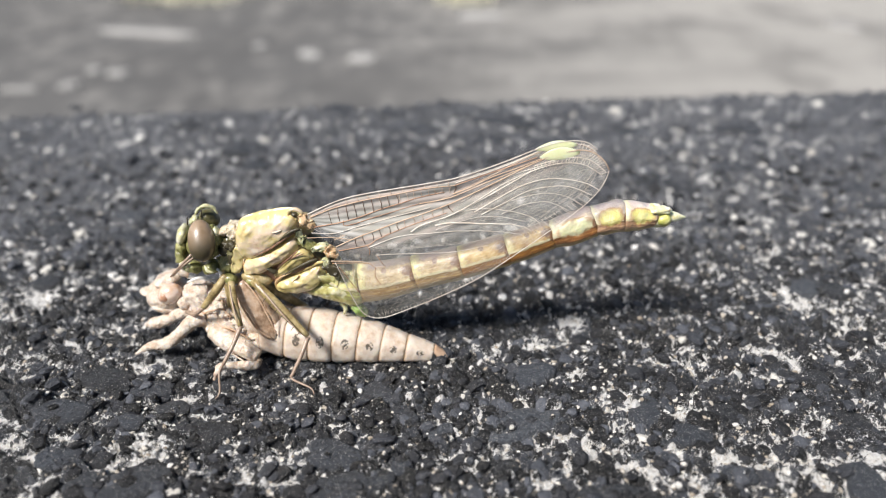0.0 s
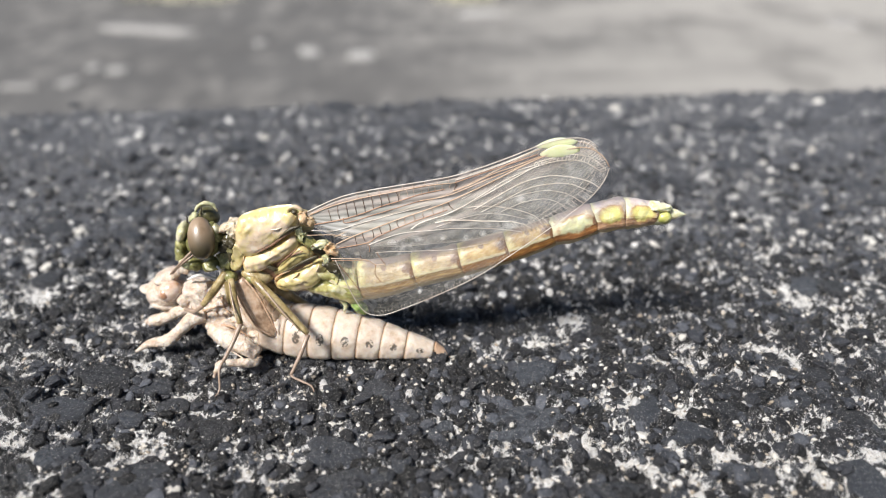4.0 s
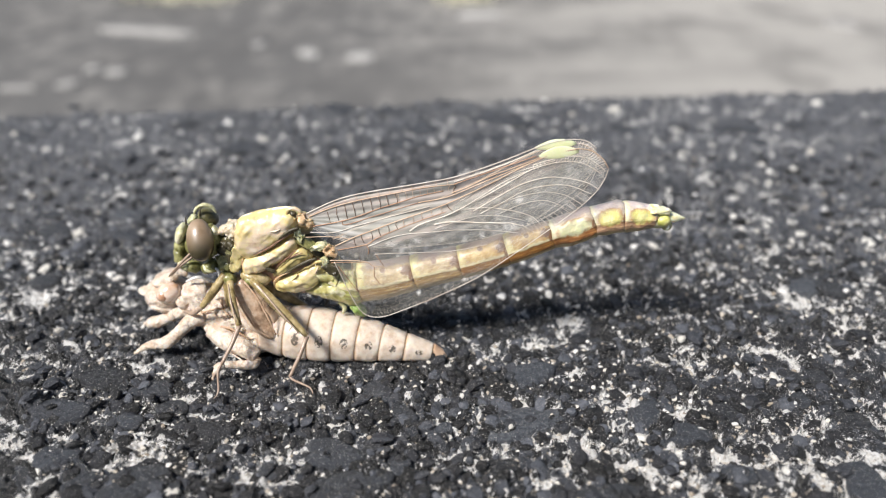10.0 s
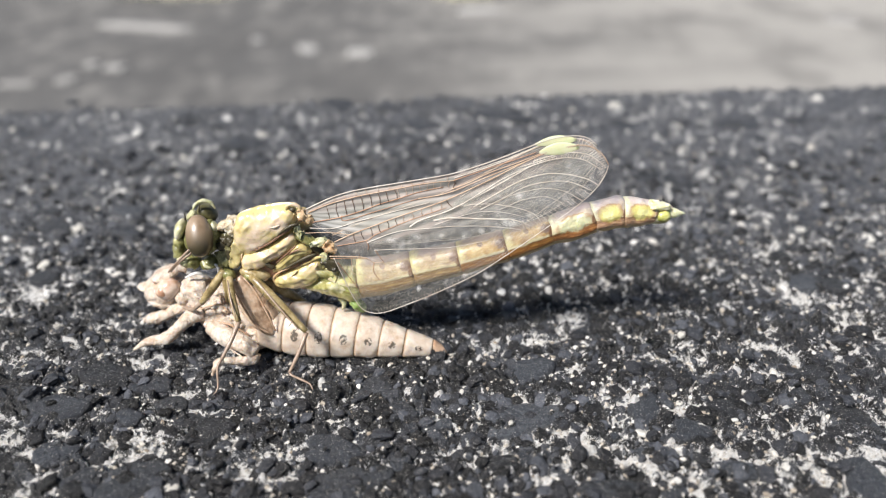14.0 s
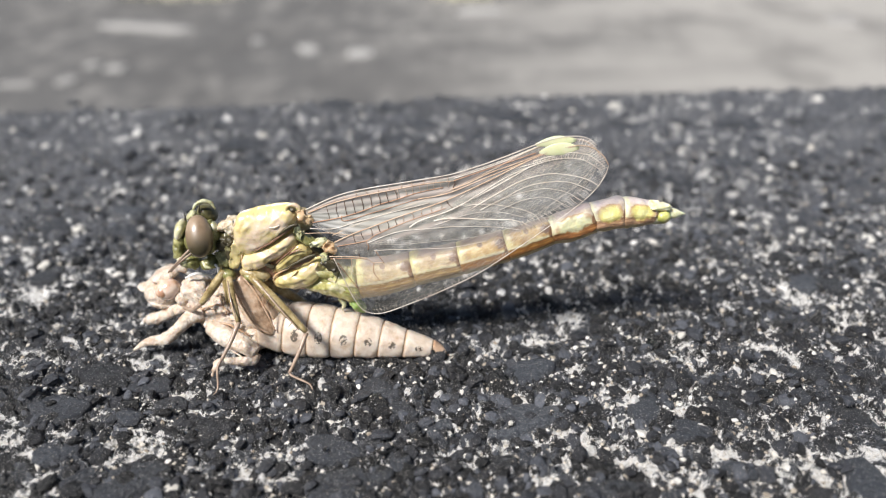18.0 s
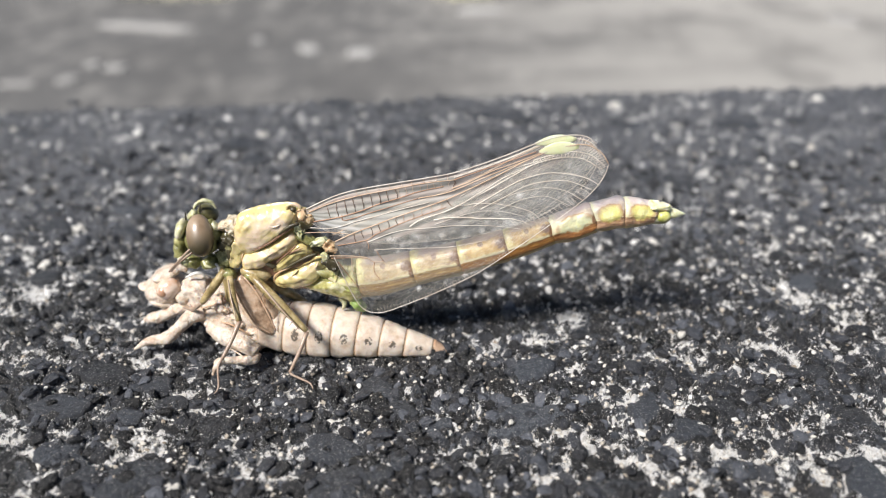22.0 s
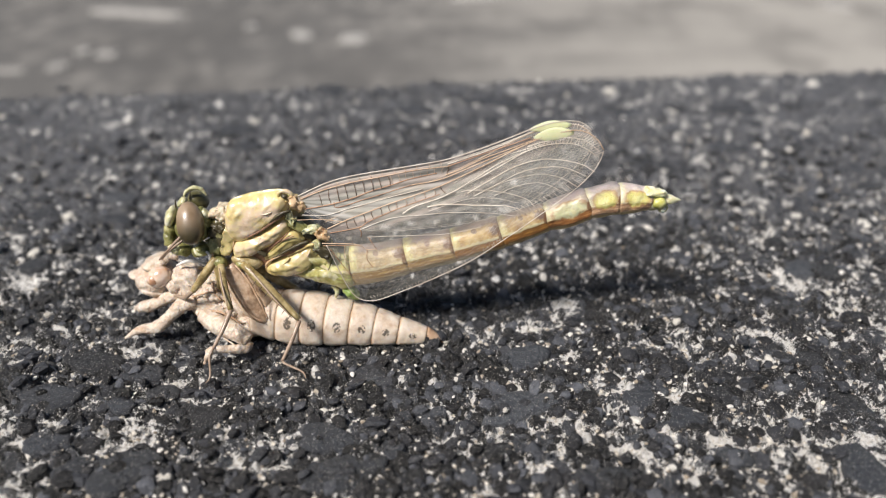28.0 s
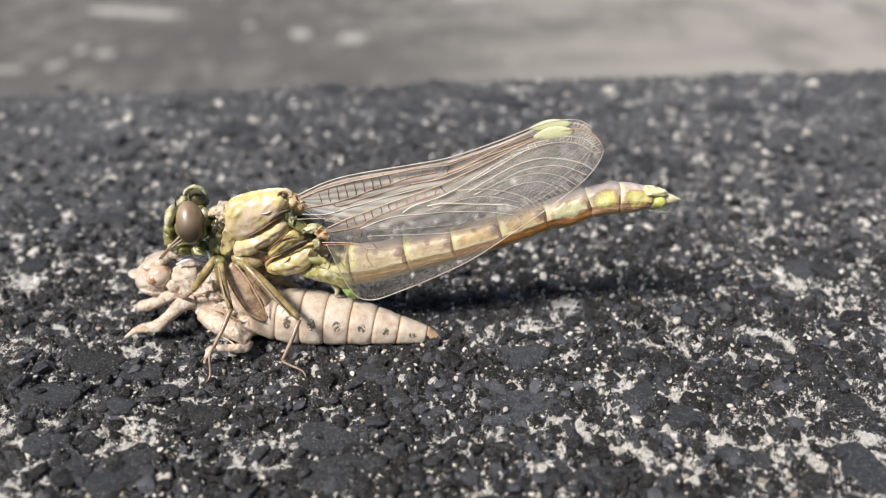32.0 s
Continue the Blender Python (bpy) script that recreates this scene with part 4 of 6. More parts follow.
    for pts in (([(-20.69, 1.00, 7.79), (-19.91, 0.60, 5.93), (-18.81, 0.40, 3.78), (-17.39, 0.40, 2.55)]), ([(-19.73, 1.60, 8.48), (-18.57, 1.20, 7.02), (-17.46, 0.70, 4.67), (-16.94, 0.60, 2.83)]), ([(-25.45, 3.00, 3.63), (-24.29, 2.60, 4.43), (-22.72, 2.20, 4.95), (-21.79, 1.90, 4.32)]), ([(-23.81, 1.90, 2.25), (-22.45, 1.60, 3.14), (-20.93, 1.30, 2.65), (-19.76, 1.30, 1.67)]), ([(-23.57, 3.60, 6.55), (-22.76, 2.80, 5.80), (-22.31, 2.20, 4.47)])):
        part("crease", limb(pts, (0.07, 0.13, 0.07), 16, 6, 0.06), HUSK_TIP, husk)
    head = part("head", shell((-31.71, 6.60, 4.53), (-27.35, 6.20, 4.35), 2.4, 1.6, 2.3, 0.26, 60, 44), HUSK, husk)
    part("brow", shell((-30.64, 6.20, 6.09), (-27.76, 6.00, 6.82), 1.7, 0.55, 2.2, 0.1), HUSK, head)
    part("eye", shell((-29.81, 4.40, 4.99), (-27.32, 4.40, 6.09), 1.1, 1.12, 2.0, 0.03, 26, 18), HUSK_EYE, head, "glossy empty brown eye cap")
    part("iris", lobe((-29.65, 3.90, 5.51), (-28.17, 3.90, 5.58), 0.7, 0.66, 2.0, 0.03), IRIS, head, "brown glassy centre of the empty eye")
    part("eye", shell((-30.70, 8.00, 4.51), (-28.76, 8.00, 5.07), 0.8, 0.9, 2.0, 0.03), HUSK_EYE, head, "glossy empty brown eye cap")
    part("snout", shell((-32.43, 6.00, 5.09), (-30.53, 6.00, 4.53), 0.9, 0.45, 1.7, 0.1), HUSK, head)
    part("jaw", shell((-31.13, 5.40, 4.12), (-28.19, 5.20, 3.25), 1.4, 0.6, 2.2, 0.1), HUSK, head)
    part("feeler", paper_limb([(-29.06, 6.20, 6.57), (-28.02, 6.20, 7.05), (-26.98, 6.20, 6.78)], (0.32, 0.42, 0.3), 8, 8, 0.05), HUSK, head)
    part("thread", limb([(-26.63, 4.60, 6.79), (-25.30, 4.40, 7.44), (-23.92, 4.20, 7.28), (-22.48, 3.60, 6.82)], (0.12, 0.2, 0.1), 14, 6, 0.05), WHITE, husk, "white torn breathing tube")
    # Crumpled folds of the neck, the shoulder and the leg roots.
    for a, b, w, t in (((-25.62, 4.00, 5.23), (-24.27, 3.40, 4.42), 0.6, 0.5), ((-23.93, 3.60, 6.01), (-22.18, 2.80, 5.80), 0.7, 0.6), ((-23.55, 2.60, 4.70), (-21.71, 2.00, 4.26), 0.6, 0.6), ((-24.86, 3.00, 3.63), (-23.48, 2.40, 2.62), 0.6, 0.5), ((-21.62, 1.80, 3.70), (-20.63, 1.40, 2.44), 0.5, 0.5), ((-20.10, 1.50, 2.10), (-18.49, 1.30, 1.53), 0.5, 0.45), ((-18.44, 1.50, 1.26), (-17.18, 1.40, 0.76), 0.5, 0.4), ((-22.54, 1.60, 2.45), (-21.18, 1.00, 1.88), 0.6, 0.45)):
        a, b = np.array(a) + (-0.2, 0.4, 0), np.array(b) + (0.2, 0.4, 0)
        part("fold", shell(a, b, w * 1.2, t * 0.7, 2.4, 0.42, 44, 30), HUSK, thorax)
    # Three legs on each side; the far ones keep to the body's far flank.
    leg = part("leg", paper_limb([(-26.12, 4.00, 3.85), (-28.07, 4.20, 3.16)], (0.7, 0.8, 0.62), 12, 12, 0.1), HUSK, husk)
    part("shin", paper_limb([(-28.07, 4.20, 3.16), (-29.88, 4.60, 2.06), (-31.56, 5.20, 1.25)], (0.6, 0.68, 0.58), 12, 12, 0.1), HUSK, leg)
    part("foot", paper_limb([(-31.29, 5.20, 1.40), (-32.10, 5.00, 1.24)], (0.55, 0.24), 7, 10, 0.14), HUSK, leg)
    leg = part("leg", paper_limb([(-24.95, 3.20, 3.37), (-26.11, 2.60, 3.19), (-27.37, 2.00, 2.19)], (0.85, 0.76, 0.6), 14, 12, 0.1), HUSK, husk)
    part("shin", paper_limb([(-27.23, 2.00, 2.33), (-28.53, 1.80, 1.20), (-29.84, 1.70, 0.91)], (0.58, 0.68, 0.55), 14, 12, 0.1), HUSK, leg)
    part("foot", paper_limb([(-29.71, 1.70, 0.98), (-30.82, 1.70, 0.70), (-32.07, 1.50, -0.09)], (0.52, 0.4, 0.14), 12, 10, 0.08), HUSK, leg)
    leg = part("leg", paper_limb([(-23.55, 2.20, 2.20), (-22.26, 0.80, 2.15), (-20.37, -0.40, 2.06), (-18.66, -1.00, 1.31)], (0.95, 1.0, 0.9, 0.68), 20, 16, 0.1), HUSK, husk)
    part("shin", paper_limb([(-18.73, -1.00, 1.17), (-19.07, -1.30, 0.62), (-20.42, -1.60, 0.69), (-21.93, -2.20, 1.06)], (0.6, 0.52, 0.44, 0.36), 18, 12, 0.07), HUSK, leg)
    part("foot", paper_limb([(-21.81, -2.20, 1.06), (-22.21, -2.60, 1.07), (-22.44, -3.00, 0.68), (-22.76, -3.00, -0.01)], (0.4, 0.42, 0.28, 0.12), 12, 10, 0.12), HUSK, leg)
    for pts in ([(-22.39, 0.30, 2.18), (-20.59, -0.60, 1.97), (-18.97, -1.50, 1.50)], [(-22.67, 0.20, 1.56), (-21.01, -0.70, 1.21), (-19.49, -1.60, 0.74)], [(-22.21, 0.50, 2.59), (-20.36, -0.30, 2.58), (-18.60, -1.40, 1.97)]):
        part("ridge", limb(pts, (0.05, 0.09, 0.05), 14, 6, 0.02), HUSK, leg)
    for pts in ([(-23.0, 7.6, 3.2), (-24.6, 10.2, 3.4), (-26.4, 11.6, 1.6), (-27.6, 12.4, 0.0)], [(-20.5, 7.0, 3.0), (-20.2, 10.2, 3.6), (-21.0, 12.6, 1.4), (-22.0, 13.8, 0.0)], [(-17.5, 6.6, 2.8), (-15.6, 9.6, 3.4), (-15.0, 11.6, 1.4), (-14.6, 12.6, 0.0)]):
        leg = part("leg", paper_limb(pts[:2], (0.6, 0.5), 8, 10, 0.08), HUSK, husk)
        part("shin", paper_limb(pts[1:3], (0.45, 0.36), 6, 8, 0.05), HUSK, leg)
        part("foot", paper_limb(pts[2:], (0.34, 0.12), 5, 8, 0.03), HUSK, leg)


build_husk()

# ---- the dragonfly ----
fly = empty("dragonfly", (-19, 4, 2.0), "freshly emerged pale yellow-green dragonfly clinging to its shed skin", "dragonfly")


def build_head():
    head = part("head", lobe((-25.72, 4.20, 11.98), (-22.17, 4.20, 11.34), 2.3, 1.6, 2.2, 0.2, 24, 16), GREEN, fly)
    part("eye", lobe((-23.92, 3.20, 14.63), (-23.31, 1.00, 11.10), 1.25, 1.27, 2.15, 0.0, 32, 24, skew=0.06), EYE, head, "large glossy brown compound eye")
    part("eye_rim", papery(lobe((-22.78, 3.20, 14.08), (-22.71, 2.90, 10.66), 0.8, 0.5, 2.2, 0.15, 20, 14), 0.13, 0.9, 1.0), GREEN, head)
    part("eye", lobe((-24.70, 6.20, 14.10), (-23.01, 6.20, 12.71), 1.1, 0.82, 2.2, 0.03, 28, 20), OLIVE_EYE, head, "olive compound eye in its shadow side")
    part("eye_rim", limb([(-24.85, 4.80, 14.23), (-24.53, 5.00, 14.88), (-23.81, 5.20, 15.22), (-23.11, 5.40, 14.95), (-22.70, 5.40, 14.27)], (0.08, 0.2, 0.24, 0.1), 20, 10, 0.1), PALE_GREEN, head, "pale rim over the eye")
    part("temple", lobe((-22.55, 3.20, 13.99), (-22.20, 3.20, 12.89), 0.5, 0.3, 2.2, 0.1), PALE_GREEN, head)
    part("frons", lobe((-25.61, 3.80, 13.80), (-26.31, 3.80, 11.79), 1.3, 0.5, 2.4, 0.15), PALE_GREEN, head, "pale green swollen forehead")
    part("face_band", papery(lobe((-26.09, 3.80, 12.17), (-26.07, 3.80, 10.39), 1.3, 0.6, 2.6, 0.3, 24, 16), 0.13, 0.9, 1.0), GREEN, head)
    part("clypeus", papery(lobe((-26.32, 3.80, 11.41), (-26.17, 3.80, 9.74), 1.35, 0.62, 2.8, 0.12, 26, 18), 0.13, 0.9, 1.0), GREEN, head)
    part("labrum", papery(lobe((-26.19, 3.40, 10.34), (-25.26, 3.20, 9.28), 1.2, 0.5, 2.6, 0.12, 26, 18), 0.13, 0.9, 1.0), PALE_GREEN, head)
    part("jaw", papery(lobe((-25.61, 3.20, 9.67), (-24.28, 3.00, 9.39), 1.0, 0.55, 2.6, 0.12, 26, 18), 0.13, 0.9, 1.0), GREEN, head)
    part("jaw", papery(lobe((-24.23, 3.20, 9.28), (-22.44, 3.40, 9.43), 1.0, 0.6, 2.6, 0.12, 26, 18), 0.13, 0.9, 1.0), GREEN, head)
    part("mouthpart", limb([(-23.87, 2.60, 9.86), (-23.55, 2.40, 9.33), (-23.01, 2.40, 9.14)], (0.12, 0.2, 0.1), 8, 6), PALE_GREEN, head)
    part("mouthpart", limb([(-22.68, 2.60, 9.48), (-22.32, 2.40, 9.20), (-22.41, 2.40, 8.55)], (0.12, 0.18, 0.08), 8, 6), WHITE, head)
    part("crown", lobe((-25.11, 3.60, 13.93), (-24.29, 4.20, 14.63), 0.7, 0.34, 2.2, 0.15), PALE_GREEN, head)
    part("cheek", papery(lobe((-22.70, 3.40, 13.37), (-22.26, 3.40, 11.61), 0.8, 0.5, 2.4, 0.3), 0.13, 0.9, 1.0), GREEN, head, "pale rear rim of the eye")
    for a, b in (((-25.04, 3.00, 14.17), (-24.91, 2.80, 15.00)), ((-23.86, 3.80, 14.66), (-23.68, 3.80, 15.51))):
        part("antenna", limb([a, b], (0.1, 0.05), 5, 6), DARK, head)
    part("front_claw", limb([(-24.71, 2.00, 11.45), (-25.81, 1.80, 10.42), (-27.23, 2.00, 8.90)], (0.14, 0.13, 0.08), 8, 6, 0.02), SHIN, head)
    part("front_claw", limb([(-24.69, 2.40, 10.86), (-26.13, 2.20, 9.82), (-27.09, 2.20, 8.79)], (0.12, 0.11, 0.07), 8, 6, 0.02), SHIN, head)


def build_thorax():
    body = part("thorax", lobe((-20.84, 4.40, 11.37), (-10.56, 4.40, 7.17), 2.0, 2.6, 2.6, 0.2, 26, 18), SEAM, fly)
    neck = part("neck", lobe((-22.64, 4.20, 11.21), (-20.14, 4.20, 11.08), 1.7, 1.9, 2.1, 0.4, 36, 26), OLIVE_EYE, fly)
    part("collar", papery(lobe((-21.43, 3.80, 13.33), (-19.78, 3.80, 13.45), 1.3, 0.7, 2.8, 0.2, 44, 34), 0.14, 0.7, 2.0), PAD_PINK, neck)
    part("neck_fold", lobe((-22.08, 3.40, 13.00), (-21.25, 3.60, 13.77), 0.8, 0.4, 2.4, 0.18, 24, 16), PAD_PINK, neck)
    part("neck_fold", papery(lobe((-21.03, 3.20, 13.96), (-20.30, 3.00, 12.44), 0.7, 0.42, 2.8, 0.18, 34, 26), 0.12, 0.6, 3.0), PAD_PINK, neck)
    part("neck_fold", lobe((-21.41, 2.60, 12.27), (-20.36, 2.60, 11.77), 0.4, 0.4, 2.4, 0.3), DARK, neck)
    part("neck_fold", lobe((-22.09, 3.20, 11.72), (-21.04, 3.20, 11.08), 0.8, 0.7, 2.4, 0.35), DARK, neck)
    # Two dark lobes stand in for the shade in the gaps behind the head.
    part("neck_shade", lobe((-21.94, 2.90, 12.23), (-20.61, 2.90, 12.17), 0.5, 0.36, 2.4, 0.15), DARK, neck, "dark lobe standing in for the shade behind the head")
    part("neck_shade", lobe((-21.07, 2.60, 11.44), (-21.08, 2.60, 8.77), 0.4, 0.36, 2.4, 0.15), DARK, neck, "dark lobe standing in for the shade behind the head")
    part("neck_side", papery(lobe((-20.05, 2.80, 12.42), (-20.67, 2.80, 9.11), 0.8, 0.62, 3.2, 0.3, 34, 26), 0.18, 1.8, 0.0, 0.3), PLATE_OLIVE, neck)
    part("neck_side", lobe((-21.80, 3.00, 10.93), (-21.85, 3.00, 8.74), 0.8, 0.6, 2.6, 0.4, 30, 22), GREEN, neck)
    for s in (-1, 1):
        y0 = 4.0
        y = lambda d: y0 + s * d
        if s < 0:
            # Cushion-like plates over dark seams.
            plates = (
                ("shoulder_plate", [(-19.74, 3.00, 14.51), (-19.22, 3.10, 14.89), (-17.57, 3.30, 15.34), (-15.73, 3.30, 15.64), (-14.76, 3.10, 15.61), (-14.32, 3.00, 14.87)], [(-20.10, 3.00, 13.35), (-20.02, 3.00, 11.74), (-19.21, 3.00, 10.99), (-17.58, 3.00, 11.55), (-15.66, 3.00, 12.92), (-14.35, 3.00, 13.90)], 1.5, PLATE, "glossy pale yellow shoulder plate"),
                ("side_plate", [(-19.96, 3.00, 10.35), (-19.22, 3.00, 10.92), (-17.47, 3.00, 11.49), (-15.82, 3.00, 12.43), (-14.82, 3.00, 12.98), (-14.37, 3.00, 12.49)], [(-19.92, 3.00, 9.71), (-19.43, 3.00, 9.07), (-18.16, 3.00, 9.26), (-16.60, 3.00, 10.16), (-15.29, 3.00, 10.92), (-14.32, 3.00, 11.74)], 1.35, PLATE, "glossy pale yellow side plate"),
                ("side_plate", [(-16.94, 3.00, 9.07), (-15.68, 3.00, 10.35), (-14.45, 3.00, 11.55), (-13.57, 3.00, 11.36), (-13.11, 3.00, 10.73)], [(-16.87, 3.00, 8.61), (-15.74, 3.00, 9.07), (-14.55, 3.00, 9.71), (-13.55, 3.00, 10.22), (-13.07, 3.00, 10.54)], 1.15, PLATE_OLIVE, ""),
                ("rear_plate", [(-16.88, 3.00, 7.90), (-15.79, 3.00, 8.61), (-14.31, 3.00, 9.26), (-13.02, 3.00, 9.84), (-12.21, 3.00, 9.97)], [(-16.87, 3.00, 7.50), (-15.94, 3.00, 7.04), (-14.50, 3.00, 6.97), (-12.97, 3.00, 7.50), (-11.90, 3.00, 8.81)], 1.35, PLATE_OLIVE, ""),
                ("rear_plate", [(-14.20, 3.20, 6.92), (-12.76, 3.20, 7.58), (-11.30, 3.20, 7.91), (-10.07, 3.20, 8.44), (-8.81, 3.20, 8.44)], [(-13.68, 3.40, 6.54), (-12.09, 3.40, 6.07), (-10.50, 3.40, 5.53), (-9.36, 3.40, 4.99), (-8.29, 3.40, 5.53)], 1.2, SIDE_YELLOW, ""),
            )
            for name, top, bottom, bulge, mat, label in plates:
                c = np.mean(top + bottom, axis=0)
                top, bottom = ((c + (np.array(e) - c) * (1.10, 1.0, 1.16)).tolist() for e in (top, bottom))
                part(name, papery(pillow(top, bottom, 3.0, bulge, 0.04, 52, 34, 3.2, 0.10), 0.08, 1.3, bulge, 0.6), mat, body, label)
            part("seam", limb([(-19.93, 2.40, 11.30), (-18.94, 1.95, 11.28), (-17.18, 1.80, 11.98), (-15.41, 1.80, 13.26), (-14.49, 1.90, 13.88)], (0.06, 0.13, 0.15), 20, 8, 0.03), SEAM, body, "reddish brown seam")
            part("seam", limb([(-16.35, 1.85, 12.63), (-15.36, 1.70, 13.56), (-14.55, 1.70, 14.10), (-13.81, 1.90, 14.24)], (0.05, 0.2, 0.16), 16, 8, 0.05), DARK, body, "dark seam by the wing root")
            part("seam", limb([(-16.77, 2.30, 8.22), (-15.83, 1.95, 9.13), (-14.32, 1.80, 10.10), (-13.16, 1.85, 10.70), (-12.36, 2.10, 10.82)], (0.07, 0.14, 0.2), 20, 8, 0.03), DARK, body, "dark seam by the wing root")
            part("seam", limb([(-16.53, 2.40, 7.38), (-16.82, 2.20, 8.09), (-16.19, 1.95, 8.87), (-15.10, 1.80, 9.47)], (0.1, 0.14, 0.04), 16, 8, 0.03), JOINT, body)
            part("seam", limb([(-15.39, 1.90, 10.74), (-14.48, 1.75, 11.32), (-13.64, 1.80, 11.60)], (0.03, 0.09, 0.03), 12, 6, 0.02), SEAM, body)
            part("seam", lobe((-17.42, 1.90, 9.92), (-16.58, 1.90, 9.41), 0.22, 0.24, 2.2, 0.1), DARK, body)
            part("seam", limb([(-16.41, 1.90, 9.92), (-15.78, 1.80, 10.54), (-14.93, 1.80, 11.29), (-14.23, 1.90, 11.93)], (0.04, 0.1, 0.04), 14, 6, 0.02), SEAM, body)
            part("plate_rim", limb([(-19.73, 2.20, 10.77), (-19.79, 2.10, 10.07), (-19.16, 2.00, 9.49), (-17.92, 2.00, 9.61)], (0.04, 0.1, 0.04), 16, 8, 0.03), JOINT, body)
            for pts in ([(-18.00, 1.62, 13.17), (-17.17, 1.58, 13.67), (-16.41, 1.62, 13.78)], [(-16.92, 1.62, 14.08), (-16.10, 1.58, 14.04), (-15.30, 1.80, 14.35)], [(-17.66, 1.80, 10.54), (-17.15, 1.72, 11.02), (-16.89, 1.75, 11.51)], [(-15.08, 1.80, 8.44), (-14.58, 1.75, 8.92), (-14.33, 1.80, 9.28)], [(-12.81, 1.90, 8.90), (-12.40, 1.82, 9.71), (-12.22, 1.90, 10.11)]):
                part("pleat", limb(pts, (0.04, 0.09, 0.04), 12, 8, 0.03), PLATE, body)
            part("breast_plate", lobe((-20.31, 2.80, 8.92), (-17.16, 3.00, 8.03), 1.3, 0.75, 2.3, 0.12), OLIVE, body)
            part("wing_root", lobe((-14.48, 2.60, 12.93), (-12.37, 2.60, 11.69), 0.6, 0.5, 2.4, 0.2), GREEN, body)
            part("wing_root", lobe((-13.21, 2.40, 9.14), (-10.82, 2.60, 7.99), 0.6, 0.5, 2.4, 0.2), SIDE_YELLOW, body)
            part("wing_hinge", lobe((-13.71, 2.20, 15.51), (-12.72, 2.20, 14.31), 0.6, 0.5, 2.6, 0.4, 24, 16), JOINT, body, "orange wing hinge")
            part("wing_hinge", lobe((-11.29, 2.00, 12.32), (-10.49, 2.00, 11.07), 0.5, 0.45, 2.6, 0.4, 24, 16), JOINT, body, "orange wing hinge")
            part("hinge_pad", lobe((-12.90, 2.20, 11.97), (-11.33, 2.20, 12.10), 0.5, 0.4, 2.6, 0.35, 22, 14), PALE_GREEN, body)
            part("hinge_pad", lobe((-11.81, 1.90, 11.00), (-11.22, 1.90, 9.92), 0.4, 0.3, 2.6, 0.3), PALE_GREEN, body)
            part("hinge_pad", lobe((-14.15, 2.10, 13.99), (-13.71, 2.10, 12.77), 0.4, 0.32, 2.6, 0.3), PALE_GREEN, body)
        else:
            part("shoulder_plate", lobe((-18.9, 5.9, 11.6), (-13.0, 5.7, 13.2), 1.3, 1.5, 2.5, 0.12), PLATE, body)
            part("side_plate", lobe((-18.5, 6.3, 8.9), (-12.5, 6.1, 11.2), 1.1, 1.0, 2.5, 0.12), PLATE, body)
            part("rear_plate", lobe((-15.6, 6.2, 7.0), (-10.6, 6.0, 8.6), 1.2, 1.1, 2.5, 0.12), PLATE_OLIVE, body)
    part("dorsal_crest", limb([(-19.68, 3.20, 14.48), (-19.20, 3.40, 14.69), (-17.55, 3.60, 15.08), (-15.54, 3.60, 15.32)], (0.22, 0.3, 0.3, 0.25), 24, 12, 0.1), SIDE_YELLOW, body)
    part("dorsal_knob", lobe((-15.32, 3.20, 15.14), (-13.81, 3.00, 15.05), 0.8, 0.42, 2.4, 0.12, 26, 18), SIDE_YELLOW, body)
    part("hinge_pit", papery(lobe((-11.72, 1.70, 10.35), (-10.23, 1.70, 9.20), 0.35, 0.55, 2.2, 0.25, 26, 18), 0.15, 0.8), DARK, body)
    part("hinge_pit", lobe((-14.58, 2.10, 15.76), (-13.99, 2.10, 15.64), 0.3, 0.24, 2.2, 0.06), DARK, body)
    part("knob_rim", limb([(-14.97, 2.30, 15.37), (-14.79, 2.20, 16.01), (-14.18, 2.20, 16.19), (-13.66, 2.20, 15.89), (-13.73, 2.30, 15.31), (-14.40, 2.30, 15.07)], (0.16, 0.2, 0.16), 20, 8, 0.03), PLATE, body)
    part("back_patch", lobe((-13.91, 4.40, 12.13), (-10.65, 4.40, 9.42), 1.6, 0.8, 2.0, 0.2), DARK, body)


